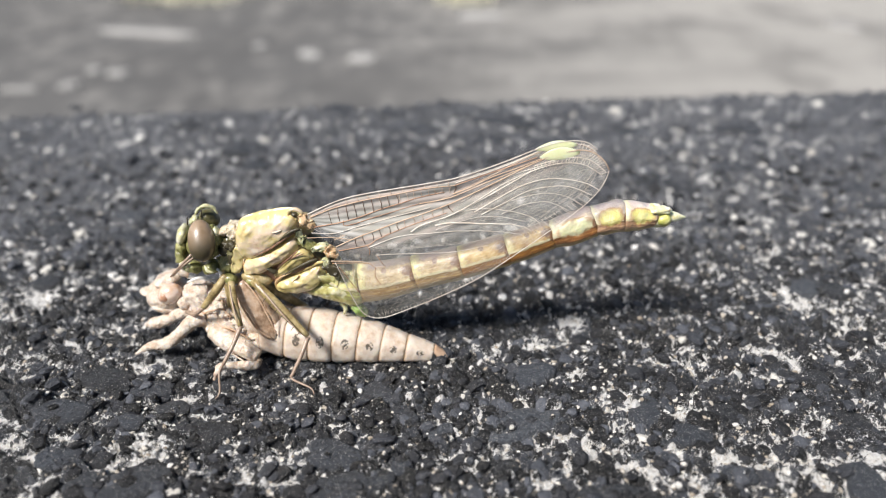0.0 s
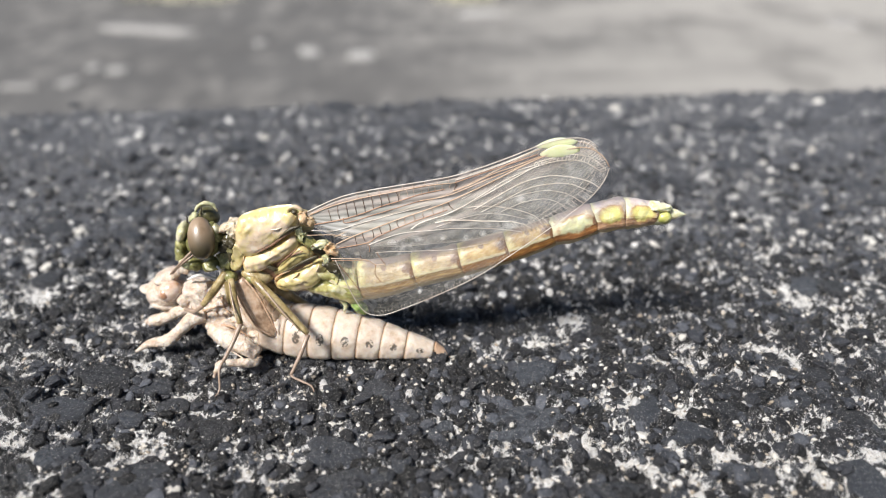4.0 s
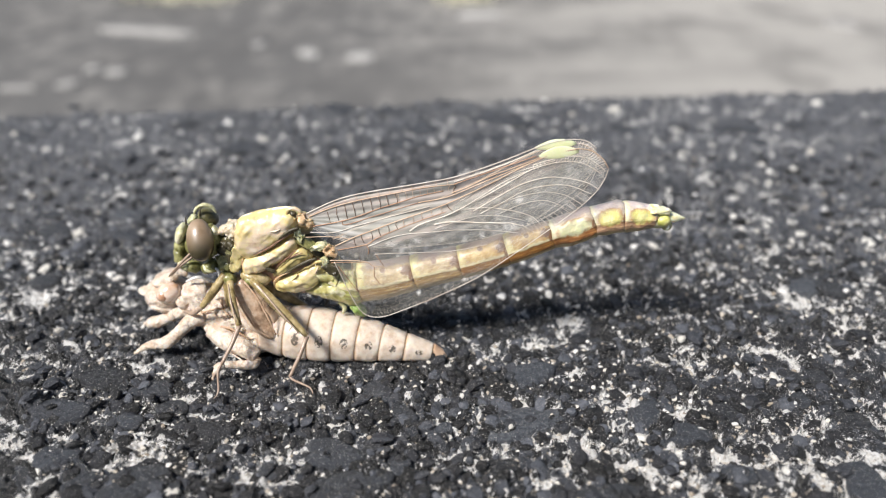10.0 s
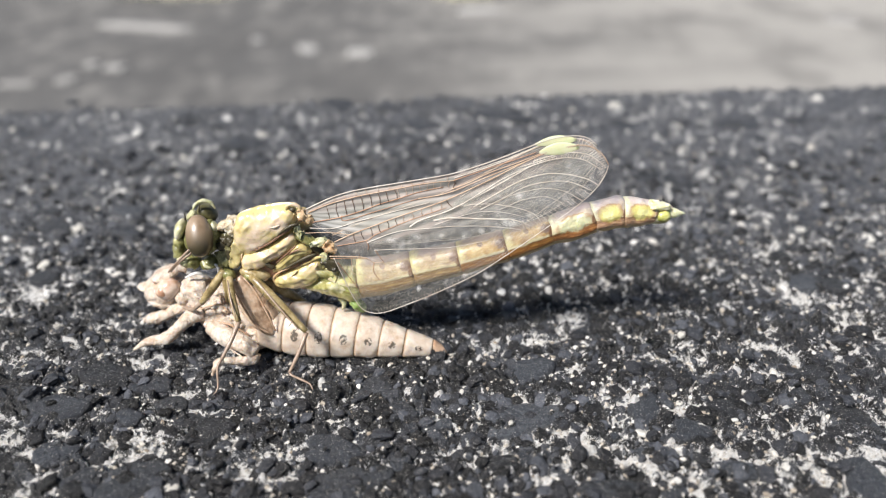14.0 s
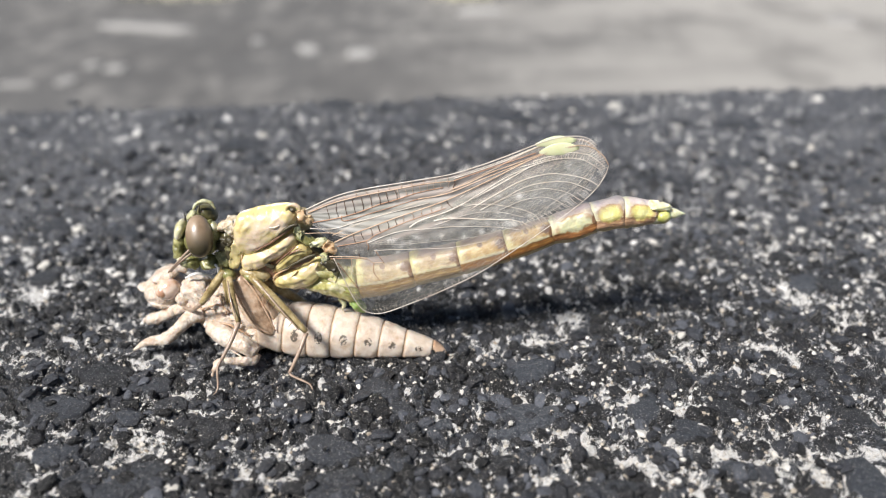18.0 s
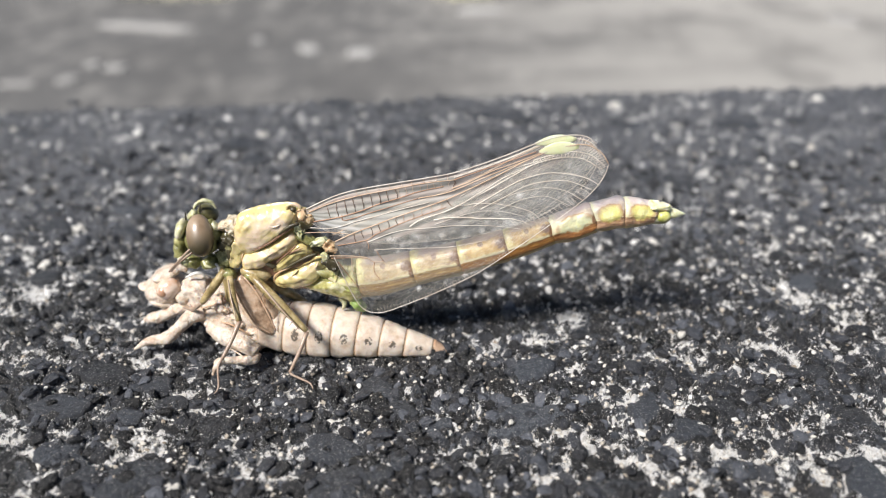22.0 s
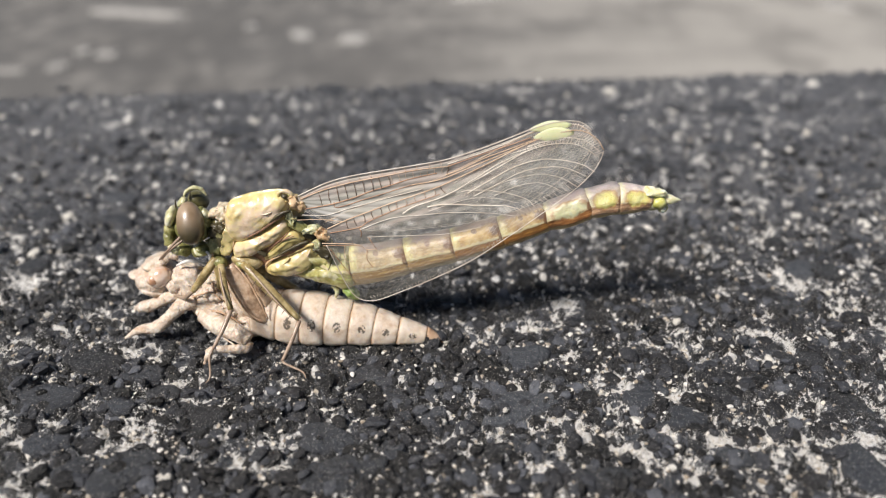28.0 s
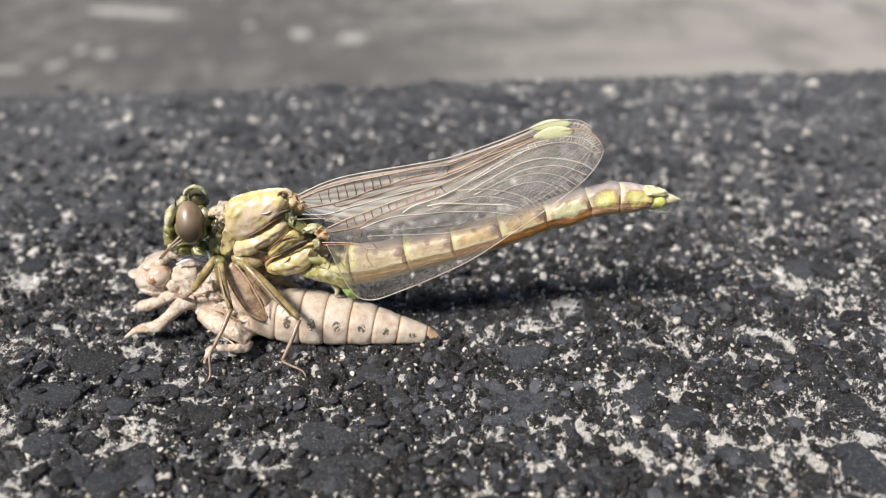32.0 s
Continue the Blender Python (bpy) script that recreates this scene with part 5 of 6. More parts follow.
def build_abdomen():
    line = [(-12.13, 4.00, 8.20, 1.88), (-10.73, 4.00, 7.33, 2.02), (-9.29, 4.00, 7.09, 2.17), (-8.11, 4.00, 7.19, 2.14), (-5.48, 4.00, 7.56, 1.98), (-2.55, 4.00, 8.36, 1.84), (-0.23, 4.00, 8.93, 1.74), (2.07, 4.00, 9.55, 1.76), (4.36, 4.00, 10.26, 1.69), (6.62, 4.00, 11.04, 1.67), (8.87, 4.00, 11.83, 1.57), (10.80, 4.00, 12.63, 1.47), (12.74, 4.00, 13.25, 1.57), (14.91, 4.00, 14.12, 1.56), (16.29, 4.00, 14.43, 1.61), (17.66, 4.00, 14.67, 1.60), (19.34, 4.00, 14.65, 1.41), (20.74, 4.00, 14.59, 1.13), (21.38, 4.00, 14.44, 0.94), (22.28, 4.00, 14.38, 0.78)]
    s = spline(line, 400)
    root = s[0, :3]
    cut = [(-10.75, 4.00, 7.12), (-8.41, 4.00, 7.12), (-2.78, 4.00, 8.45), (1.96, 4.00, 9.77), (6.62, 4.00, 11.06), (10.97, 4.00, 12.64), (15.02, 4.00, 14.20), (17.87, 4.00, 14.81), (21.03, 4.00, 14.51)]
    xs = [s[0, 0]] + [c[0] for c in cut] + [s[-1, 0]]
    body = None
    for i, (a, b) in enumerate(zip(xs[:-1], xs[1:])):
        seg = spline(s[(s[:, 0] >= a - 0.12) & (s[:, 0] <= b + 0.08)], 18)
        t = np.linspace(0, 1, 18)
        lip = 0.05 if i < 6 else 0.08
        seg[:, 3] *= (0.97 if i < 6 else 0.95) + lip * np.sin(np.pi * t) ** 0.6 - 0.05 * (t > 0.96) + 0.03 * ((t > 0.8) & (t < 0.96))
        mat = SEG_FRONT if i < 2 else SEG_PALE if i < 4 else SEG if i < 6 else SEG_SEVEN if i < 7 else SEG_REAR if i < 9 else SIDE_YELLOW
        v, faces, uvs = tube(seg, 48, 0.92, 0.03 if i < 6 else 0.08)
        # A ridge and a groove run along each side, above the belly fold.
        low = np.abs(np.linspace(0, 1, 49) - 0.5)[None, :, None]
        v = v.reshape(18, 49, 3)
        mid = seg[:, None, :3]
        k = 1 + 0.035 * np.exp(-(((low - 0.225) / 0.02) ** 2)) - 0.05 * np.exp(-(((low - 0.26) / 0.018) ** 2)) + 0.02 * np.exp(-(((low - 0.31) / 0.03) ** 2))
        v = (mid + (v - mid) * k).reshape(-1, 3)
        geo = papery((v, faces, uvs), 0.03 if i < 6 else 0.09, 1.6, i, 0.4)
        if body is None:
            body = make("abdomen", geo[0], geo[1], mat, geo[2], True, fly, root, "long banded tan and yellow abdomen")
        else:
            part("segment", geo, mat, body)
    part("clasper", papery(lobe((20.1, 3.50, 15.72), (22.35, 3.50, 15.42), 0.5, 0.40, 2.8, 0.12, 30, 22, skew=-0.2), 0.1, 0.7, 4.0), TAIL_PALE, body, "pale green pointed tail clasper")
    part("clasper", lobe((21.58, 4.00, 14.70), (24.06, 4.00, 14.53), 0.5, 0.5, 2.0, 0.08, skew=-0.65), TAIL_PALE, body, "pale green pointed tail clasper")
    part("tail_flap", lobe((20.92, 3.50, 14.56), (22.48, 3.50, 14.51), 0.75, 0.62, 2.2, 0.1), LIME, body)
    part("hook", limb([(-10.53, 3.20, 5.23), (-10.07, 3.00, 4.66), (-10.29, 3.00, 3.91)], (0.3, 0.26, 0.12), 8, 8, 0.05), PALE_GREEN, body)
    part("hook", limb([(-9.49, 3.20, 5.02), (-9.03, 3.00, 4.46), (-8.93, 3.00, 4.05)], (0.28, 0.24, 0.14), 8, 8, 0.05), DARK, body)
    part("bladder", lobe((-9.49, 3.20, 5.02), (-7.89, 3.00, 3.84), 0.7, 0.5, 2.4, 0.25, 22, 14), BRIGHT, body, "bright green swelling under the abdomen")
    return body


def build_wing(name, lead, trail, y0, y1, mat, label, hinge, edge, rear):
    """A corrugated membrane between its leading and trailing edge, given as x and z, with a vein along each edge."""
    nu, nv = 80, 40
    L, T = spline(lead, nu), spline(trail, nu)
    a, v = np.meshgrid(np.linspace(0, 1, nu), np.linspace(0, 1, nv), indexing="ij")
    flat = L[:, None, :] * (1 - v[..., None]) + T[:, None, :] * v[..., None]
    y = y0 + (y1 - y0) * a + (0.07 * np.sin(v * 44) + 0.30 * np.sin(v * 3.1 + 0.4)) * np.sin(np.pi * a)
    verts = np.stack([flat[..., 0], y, flat[..., 1]], -1).reshape(-1, 3)
    faces = [(i * nv + j, i * nv + j + 1, (i + 1) * nv + j + 1, (i + 1) * nv + j) for i in range(nu - 1) for j in range(nv - 1)]
    wing = make(name, verts, faces, mat, np.stack([a, v], -1).reshape(-1, 2), True, fly, hinge, label)
    vein((wing, verts), edge, 0.065, lead)
    vein((wing, verts), VEIN_PALE, rear, trail)
    return wing, verts


def on_wing(verts, pts, n):
    """Points of a smooth line, given as x and z, laid just before the membrane."""
    line = spline(pts, n)
    near = [verts[np.argmin((verts[:, 0] - x) ** 2 + (verts[:, 2] - z) ** 2), 1] for x, z in line]
    k = np.ones(5) / 5
    near = np.convolve(np.pad(near, 2, mode="edge"), k, "valid")
    return np.stack([line[:, 0], near - 0.03, line[:, 1]], 1)


def vein(on, mat, r, pts):
    """One long vein, thinning towards its end."""
    wing, verts = on
    p = on_wing(verts, pts, max(8, 7 * len(pts)))
    part("vein", tube(np.c_[p, r * np.linspace(1.0, 0.7, len(p))], 6), mat, wing)


def rungs(on, mat, r, upper, lower, count, label):
    """A row of short cross veins between two lines."""
    wing, verts = on
    rnd = random.Random(count + int(1000 * r))
    a, b = on_wing(verts, upper, count), on_wing(verts, lower, count)
    made = []
    for p, q in zip(a, b):
        m = (p + q) / 2 + (rnd.uniform(-0.1, 0.1), 0, 0)
        s = (rnd.uniform(-0.12, 0.12), 0, 0)
        made.append(tube([(*(p + s), r), (*m, r), (*q, r)], 4))
    tagged(part("vein_network", join(*made), mat, wing, label), kind="stuff")


def cells(on, u, v, across, along, r, seed):
    """A fine honeycomb of cells over a stretch of the membrane: across rows, along columns."""
    wing, verts = on
    rnd = random.Random(seed)
    grid = verts.reshape(80, 40, 3)

    def at(a, b):
        a, b = min(max(a, 0), 1) * 78.99, min(max(b, 0), 1) * 38.99
        i, j = int(a), int(b)
        f, g = a - i, b - j
        p = (grid[i, j] * (1 - g) + grid[i, j + 1] * g) * (1 - f) + (grid[i + 1, j] * (1 - g) + grid[i + 1, j + 1] * g) * f
        return p - (0, 0.02, 0)

    node = {}
    for i in range(along + 1):
        for j in range(across + 1):
            zig = 0.22 * (1 if (i + j) % 2 else -1)
            node[i, j] = at(u[0] + (u[1] - u[0]) * (i + rnd.uniform(-0.25, 0.25)) / along, v[0] + (v[1] - v[0]) * (j + zig + rnd.uniform(-0.12, 0.12)) / across)
    made = [tube([(*node[i, j], r) for i in range(along + 1)], 3) for j in range(across + 1)]
    for j in range(across):
        for i in range(along + 1):
            if (i + j) % 2:
                made.append(tube([(*node[i, j], r), (*node[i, j + 1], r)], 3))
    tagged(part("vein_network", join(*made), VEIN_PALE, wing, "honeycomb of fine pale veins"), kind="stuff")


def stigma(on, a, b, r):
    """The pale thickened spot near the tip, a flat spindle."""
    p = on_wing(on[1], [a, ((a[0] + b[0]) / 2, (a[1] + b[1]) / 2 + 0.12), b], 11)
    w = r * np.sin(np.linspace(0.12, np.pi - 0.2, 11)) ** 0.9
    part("stigma", tube(np.c_[p, w], 12, 0.12), STIGMA, on[0], "pale lime wing spot")


def build_wings():
    lead_f = [(-13.01, 15.72), (-10.83, 16.78), (-9.08, 17.42), (-7.03, 17.88), (-4.36, 18.34), (-1.71, 18.79), (0.94, 19.30), (3.55, 20.15), (6.13, 21.15), (8.68, 22.24), (10.45, 22.84), (12.13, 23.05), (13.38, 22.84), (14.27, 22.19)]
    trail_f = [(-13.07, 14.50), (-10.15, 12.98), (-5.77, 12.05), (-1.33, 12.29), (3.64, 12.98), (9.06, 14.74), (12.67, 17.35), (14.13, 19.20), (14.51, 20.77)]
    lead_h = [(-10.35, 12.65), (-8.51, 13.56), (-6.58, 14.34), (-4.40, 15.23), (-1.98, 16.11), (0.41, 17.04), (2.51, 18.07), (5.09, 19.42), (7.63, 20.86), (9.88, 21.90), (12.15, 22.49), (13.59, 22.33), (14.69, 21.57), (15.30, 20.64)]
    trail_h = [(-10.52, 10.92), (-9.85, 9.16), (-9.03, 6.97), (-8.20, 5.38), (-7.27, 4.71), (-5.84, 4.71), (-3.53, 5.65), (-0.41, 7.10), (3.38, 9.16), (6.46, 11.42), (9.60, 13.92), (12.64, 16.46), (14.19, 18.07), (15.00, 19.42), (15.31, 20.53)]
    fore = build_wing("forewing", lead_f, trail_f, 2.05, 2.25, FORE_WING, "clear glassy forewing with brown veins", (-13.12, 2.00, 15.01), VEIN_PALE, 0.022)
    hind = build_wing("hindwing", lead_h, trail_h, 1.2, 1.2, HIND_WING, "clear glassy hindwing with brown veins", (-10.67, 1.20, 11.86), VEIN_TAN, 0.05)
    vein(fore, VEIN_TAN, 0.055, [(-12.82, 15.37), (-10.87, 16.19), (-8.96, 16.78), (-7.06, 17.24), (-4.38, 17.76), (-1.71, 18.28), (1.15, 18.62)])
    vein(fore, VEIN_BROWN, 0.06, [(-12.91, 14.29), (-10.43, 14.71), (-8.51, 15.19), (-6.31, 16.02), (-4.41, 16.66), (-2.26, 17.36), (0.15, 17.88)])
    vein(fore, VEIN_BROWN, 0.045, [(-9.65, 15.01), (-9.42, 14.47), (-7.16, 15.13), (-4.97, 15.84), (-2.27, 16.66)])
    vein(fore, VEIN_TAN, 0.05, [(-2.27, 16.66), (0.41, 17.24), (3.59, 18.62), (6.19, 19.76), (8.75, 20.93)])
    vein(fore, VEIN_PALE, 0.045, [(-12.79, 13.75), (-10.50, 13.69), (-8.28, 14.35), (-4.99, 15.25), (-1.20, 16.31)])
    vein(fore, VEIN_TAN, 0.04, [(-13.27, 13.20), (-10.80, 13.26), (-7.80, 12.96), (-5.04, 13.69)])
    vein(fore, VEIN_BROWN, 0.05, [(1.15, 18.62), (1.57, 18.79), (3.57, 19.53), (6.16, 20.48), (8.72, 21.42)])
    vein(fore, VEIN_TAN, 0.05, [(0.95, 17.71), (2.53, 18.34), (4.62, 19.42), (7.21, 20.43), (9.25, 21.31)])
    vein(fore, VEIN_PALE, 0.05, [(1.15, 18.85), (4.08, 19.87), (6.41, 20.82), (8.94, 22.08)])
    vein(fore, VEIN_DARK, 0.045, [(1.15, 18.62), (1.26, 18.28), (1.10, 17.94), (1.27, 17.65)])
    rungs(fore, VEIN_DARK, 0.032, [(-10.99, 16.08), (-7.07, 17.19), (-4.38, 17.71)], [(-10.76, 14.65), (-7.02, 15.72), (-4.25, 16.66)], 9, "short dark cross veins")
    rungs(fore, VEIN_TAN, 0.02, [(-4.11, 17.76), (-1.71, 18.28), (0.67, 18.57)], [(-3.98, 16.72), (-1.61, 17.48), (0.68, 17.82)], 8, "fine tan cross veins")
    rungs(fore, VEIN_TAN, 0.022, [(-11.39, 16.49), (-7.04, 17.82), (0.41, 19.19)], [(-11.26, 16.02), (-6.96, 17.24), (0.52, 18.57)], 12, "fine tan cross veins")
    rungs(fore, VEIN_PALE, 0.025, [(12.35, 22.89), (13.29, 22.78), (14.12, 22.19)], [(12.29, 22.41), (13.07, 22.24), (13.68, 21.81)], 6, "fine pale cross veins")
    vein(hind, VEIN_BROWN, 0.06, [(-10.35, 12.65), (-8.51, 13.56), (-6.58, 14.34), (-4.40, 15.23), (-1.98, 16.11), (0.41, 17.04)])
    vein(hind, VEIN_BROWN, 0.05, [(-10.11, 12.22), (-7.30, 12.77), (-6.41, 13.38), (-4.43, 14.34), (-2.26, 15.23), (0.41, 16.22)])
    vein(hind, VEIN_TAN, 0.055, [(0.41, 17.04), (2.51, 18.07), (5.09, 19.42), (7.63, 20.86), (9.88, 21.90), (12.40, 22.49)])
    vein(hind, VEIN_DARK, 0.05, [(0.41, 17.09), (0.62, 16.63), (1.00, 16.28)])
    vein(hind, VEIN_PALE, 0.085, [(-3.09, 14.16), (-2.00, 14.93), (0.41, 15.81), (2.53, 16.92)])
    vein(hind, VEIN_PALE, 0.055, [(2.53, 16.92), (4.61, 18.18), (6.66, 19.48), (8.42, 20.53), (10.45, 21.14), (12.77, 21.14), (14.73, 20.09)])
    vein(hind, VEIN_PALE, 0.05, [(1.58, 16.34), (3.57, 17.72), (5.63, 19.14), (7.66, 20.20), (8.93, 20.75)])
    vein(hind, VEIN_PALE, 0.09, [(-0.77, 14.81), (0.95, 15.11), (3.63, 14.99), (6.58, 14.99)])
    vein(hind, VEIN_PALE, 0.045, [(6.58, 14.99), (7.67, 14.75), (8.50, 14.34)])
    vein(hind, VEIN_PALE, 0.045, [(1.21, 16.11), (3.60, 16.57), (6.26, 16.34), (8.42, 15.76), (9.43, 14.93)])
    vein(hind, VEIN_PALE, 0.06, [(2.97, 16.22), (5.15, 17.61), (7.21, 18.86), (9.26, 19.59), (11.34, 19.64), (13.46, 19.20), (14.67, 18.52)])
    vein(hind, VEIN_PALE, 0.05, [(3.61, 15.93), (5.70, 17.09), (7.76, 18.29), (9.82, 18.86), (11.92, 18.86), (13.98, 18.07)])
    vein(hind, VEIN_PALE, 0.045, [(1.73, 17.32), (4.07, 18.75), (6.63, 20.09), (8.66, 20.81), (10.43, 21.41)])
    vein(hind, VEIN_PALE, 0.05, [(8.40, 20.92), (9.92, 21.41), (11.69, 21.79), (13.51, 21.52), (15.01, 20.42)])
    vein(hind, VEIN_PALE, 0.04, [(-7.20, 12.53), (-4.45, 13.62), (-1.74, 13.98), (1.50, 14.22), (4.73, 14.22), (7.54, 13.98)])
    vein(hind, VEIN_PALE, 0.035, [(-6.58, 11.67), (-3.95, 11.79), (-0.67, 11.85), (2.06, 12.16), (4.34, 12.77)])
    vein(hind, VEIN_PALE, 0.03, [(-0.66, 14.40), (2.55, 15.52), (5.22, 15.76), (7.91, 15.29)])
    vein(hind, VEIN_PALE, 0.03, [(4.67, 16.34), (6.74, 17.50), (9.34, 18.18), (11.46, 17.95), (13.22, 17.04)])
    vein(hind, VEIN_PALE, 0.03, [(5.48, 15.99), (7.82, 17.04), (9.92, 17.32), (12.22, 16.34)])
    vein(hind, VEIN_TAN, 0.05, [(-10.94, 11.11), (-8.92, 11.05), (-7.39, 10.86), (-6.75, 10.36), (-5.64, 10.36)])
    vein(hind, VEIN_BROWN, 0.04, [(-10.85, 10.86), (-8.65, 10.86), (-7.28, 10.74)])
    vein(hind, VEIN_BROWN, 0.04, [(-6.64, 10.36), (-6.68, 9.29), (-6.16, 8.33)])
    vein(hind, VEIN_BROWN, 0.04, [(-6.47, 11.67), (-6.11, 11.05), (-5.70, 10.36)])
    vein(hind, VEIN_BROWN, 0.04, [(-7.30, 12.71), (-7.11, 12.22), (-7.18, 11.73)])
    vein(hind, VEIN_BROWN, 0.045, [(-10.16, 10.42), (-9.46, 9.29), (-8.33, 7.49)])
    vein(hind, VEIN_TAN, 0.03, [(-8.82, 10.86), (-8.79, 9.29), (-7.91, 9.03)])
    vein(hind, VEIN_DARK, 0.04, [(-8.08, 11.36), (-7.94, 10.86)])
    rungs(hind, VEIN_DARK, 0.034, [(-8.56, 13.62), (-6.58, 14.40), (-4.40, 15.29)], [(-8.34, 12.59), (-6.40, 13.44), (-4.26, 14.46)], 6, "short dark cross veins")
    rungs(hind, VEIN_BROWN, 0.022, [(-3.75, 15.52), (-1.98, 16.17), (-0.12, 16.86)], [(-3.61, 14.63), (-1.83, 15.34), (-0.01, 16.05)], 5, "short brown cross veins")
    rungs(hind, VEIN_PALE, 0.03, [(8.40, 20.92), (9.92, 21.41), (11.69, 21.79), (13.51, 21.52)], [(8.58, 20.42), (10.20, 20.97), (11.83, 21.25), (13.30, 20.97)], 15, "fine pale cross veins")
    rungs(hind, VEIN_PALE, 0.028, [(13.81, 22.22), (14.70, 21.46), (15.22, 20.42)], [(13.23, 21.74), (14.03, 20.92), (14.52, 20.09)], 10, "fine pale cross veins")
    rungs(hind, VEIN_PALE, 0.018, [(-6.51, 5.18), (-3.52, 6.11), (-0.41, 7.49), (3.37, 9.60), (6.44, 11.85)], [(-6.41, 4.71), (-3.42, 5.71), (-0.29, 7.10), (3.49, 9.22), (6.57, 11.48)], 44, "fine pale cross veins")
    rungs(hind, VEIN_PALE, 0.022, [(6.32, 14.99), (7.93, 14.99), (10.78, 16.34), (13.02, 18.18)], [(7.16, 14.22), (8.62, 14.10), (11.45, 15.28), (13.91, 17.61)], 18, "fine pale cross veins")
    stigma(fore, (8.58, 22.19), (12.37, 22.68), 0.5)
    stigma(hind, (8.87, 21.79), (12.47, 22.28), 0.6)
    cells(fore, (0.55, 0.97), (0.30, 0.95), 12, 30, 0.006, 1)
    cells(hind, (0.50, 0.97), (0.08, 0.96), 22, 40, 0.0065, 2)
    cells(hind, (0.04, 0.50), (0.62, 0.96), 9, 30, 0.006, 3)
    sh = lambda pts, dx, dz: [(x * 1.06 + dx, 46.2 + (z - 46.2) * 1.06 + dz) for x, z in pts]
    build_wing("forewing", sh(lead_f, 0.0, -0.3), sh(trail_f, 0.0, 0.2), 6.0, 6.2, CLEAR_WING, "clear glassy forewing with brown veins", (-13.4, 6.0, 13.4), VEIN_PALE, 0.02)
    build_wing("hindwing", sh(lead_h, -0.4, 0.0), sh(trail_h, -0.5, 0.9), 6.8, 7.0, CLEAR_WING, "clear glassy hindwing with brown veins", (-11.0, 6.8, 11.4), VEIN_TAN, 0.04)
    return fore[0], hind[0]


def build_legs():
    def leg(femur, rf, shin, rs, foot, mat=OLIVE):
        f = part("leg", limb(femur, rf, 12, 10, 0.02), mat, fly)
        if shin:
            part("shin", limb(shin, rs, 10, 8, 0.02), SHIN, f)
        if foot:
            part("foot", limb(foot, (0.13, 0.12, 0.05), 10, 6, 0.015), SHIN, f)
        return f

    part("leg_base", lobe((-22.08, 2.60, 8.83), (-20.71, 2.20, 8.14), 0.8, 0.6, 2.0, 0.1), GREEN, fly)
    part("leg_base", lobe((-19.88, 2.60, 8.70), (-17.84, 2.00, 7.93), 0.9, 0.6, 2.0, 0.1), GREEN, fly)
    leg([(-21.73, 2.20, 8.99), (-22.79, 1.60, 7.51), (-24.18, 1.20, 5.76)], (0.36, 0.44, 0.3), [(-24.18, 1.20, 5.76), (-25.44, 2.00, 4.53), (-26.74, 3.20, 4.06)], (0.24, 0.2), None)
    f = leg([(-21.14, 1.60, 8.48), (-20.64, 0.00, 7.15), (-19.87, -1.40, 5.21)], (0.36, 0.38, 0.27), [(-19.87, -1.40, 5.21), (-20.47, -2.80, 3.90), (-21.27, -4.00, 2.55)], (0.24, 0.17), [(-21.27, -4.00, 2.55), (-21.57, -4.60, 1.98), (-21.50, -5.50, 0.38), (-21.78, -6.20, 0.11)])
    part("thigh_ridge", limb([(-21.16, 1.00, 8.50), (-20.60, -0.60, 7.18), (-19.97, -1.80, 5.86)], (0.06, 0.10, 0.05), 10, 6), SHIN, f)
    f = leg([(-18.98, 1.80, 8.50), (-16.43, 0.00, 6.82), (-13.31, -1.60, 4.22)], (0.38, 0.52, 0.28), [(-13.32, -1.60, 4.09), (-13.93, -3.00, 2.71), (-14.85, -4.00, 1.00)], (0.24, 0.16), [(-14.85, -4.00, 1.00), (-14.45, -4.20, 0.75), (-12.85, -4.80, 0.32), (-12.45, -5.40, 0.03)])
    part("thigh_ridge", limb([(-18.25, 1.00, 8.50), (-16.26, -0.80, 6.98), (-13.89, -2.20, 4.81)], (0.06, 0.10, 0.05), 10, 6), SHIN, f)
    for k in range(7):
        p = np.array((-17.38, -0.30, 7.78)) * (1 - k / 7) + np.array((-13.48, -2.20, 4.42)) * k / 7
        part("spine", limb([p, p + (-0.35, -0.2, -0.45)], (0.05, 0.015), 3, 4), DARK, f)
    leg([(-18.97, 4.60, 6.79), (-17.01, 5.20, 5.07), (-14.54, 5.60, 3.01)], (0.5, 0.58, 0.34), [(-13.4, 5.6, 5.2), (-12.6, 8.5, 2.6), (-13.4, 10.5, 0.3)], (0.22, 0.14), [(-13.4, 10.5, 0.3), (-12.4, 11.0, 0.1), (-11.6, 11.2, 0.0)])
    leg([(-22.16, 3.60, 7.48), (-21.96, 3.20, 5.57), (-21.96, 3.00, 3.29)], (0.4, 0.42, 0.3), None, (0, 0), None)
    leg([(-22.81, 5.40, 6.88), (-24.65, 6.40, 4.93), (-25.99, 7.20, 3.90)], (0.36, 0.4, 0.3), [(-25.99, 7.20, 3.90), (-27.18, 7.80, 2.83)], (0.2, 0.14), None)


build_head()
build_thorax()
abdomen = build_abdomen()
wings = build_wings()
build_legs()

# ---- drops, background bits ----


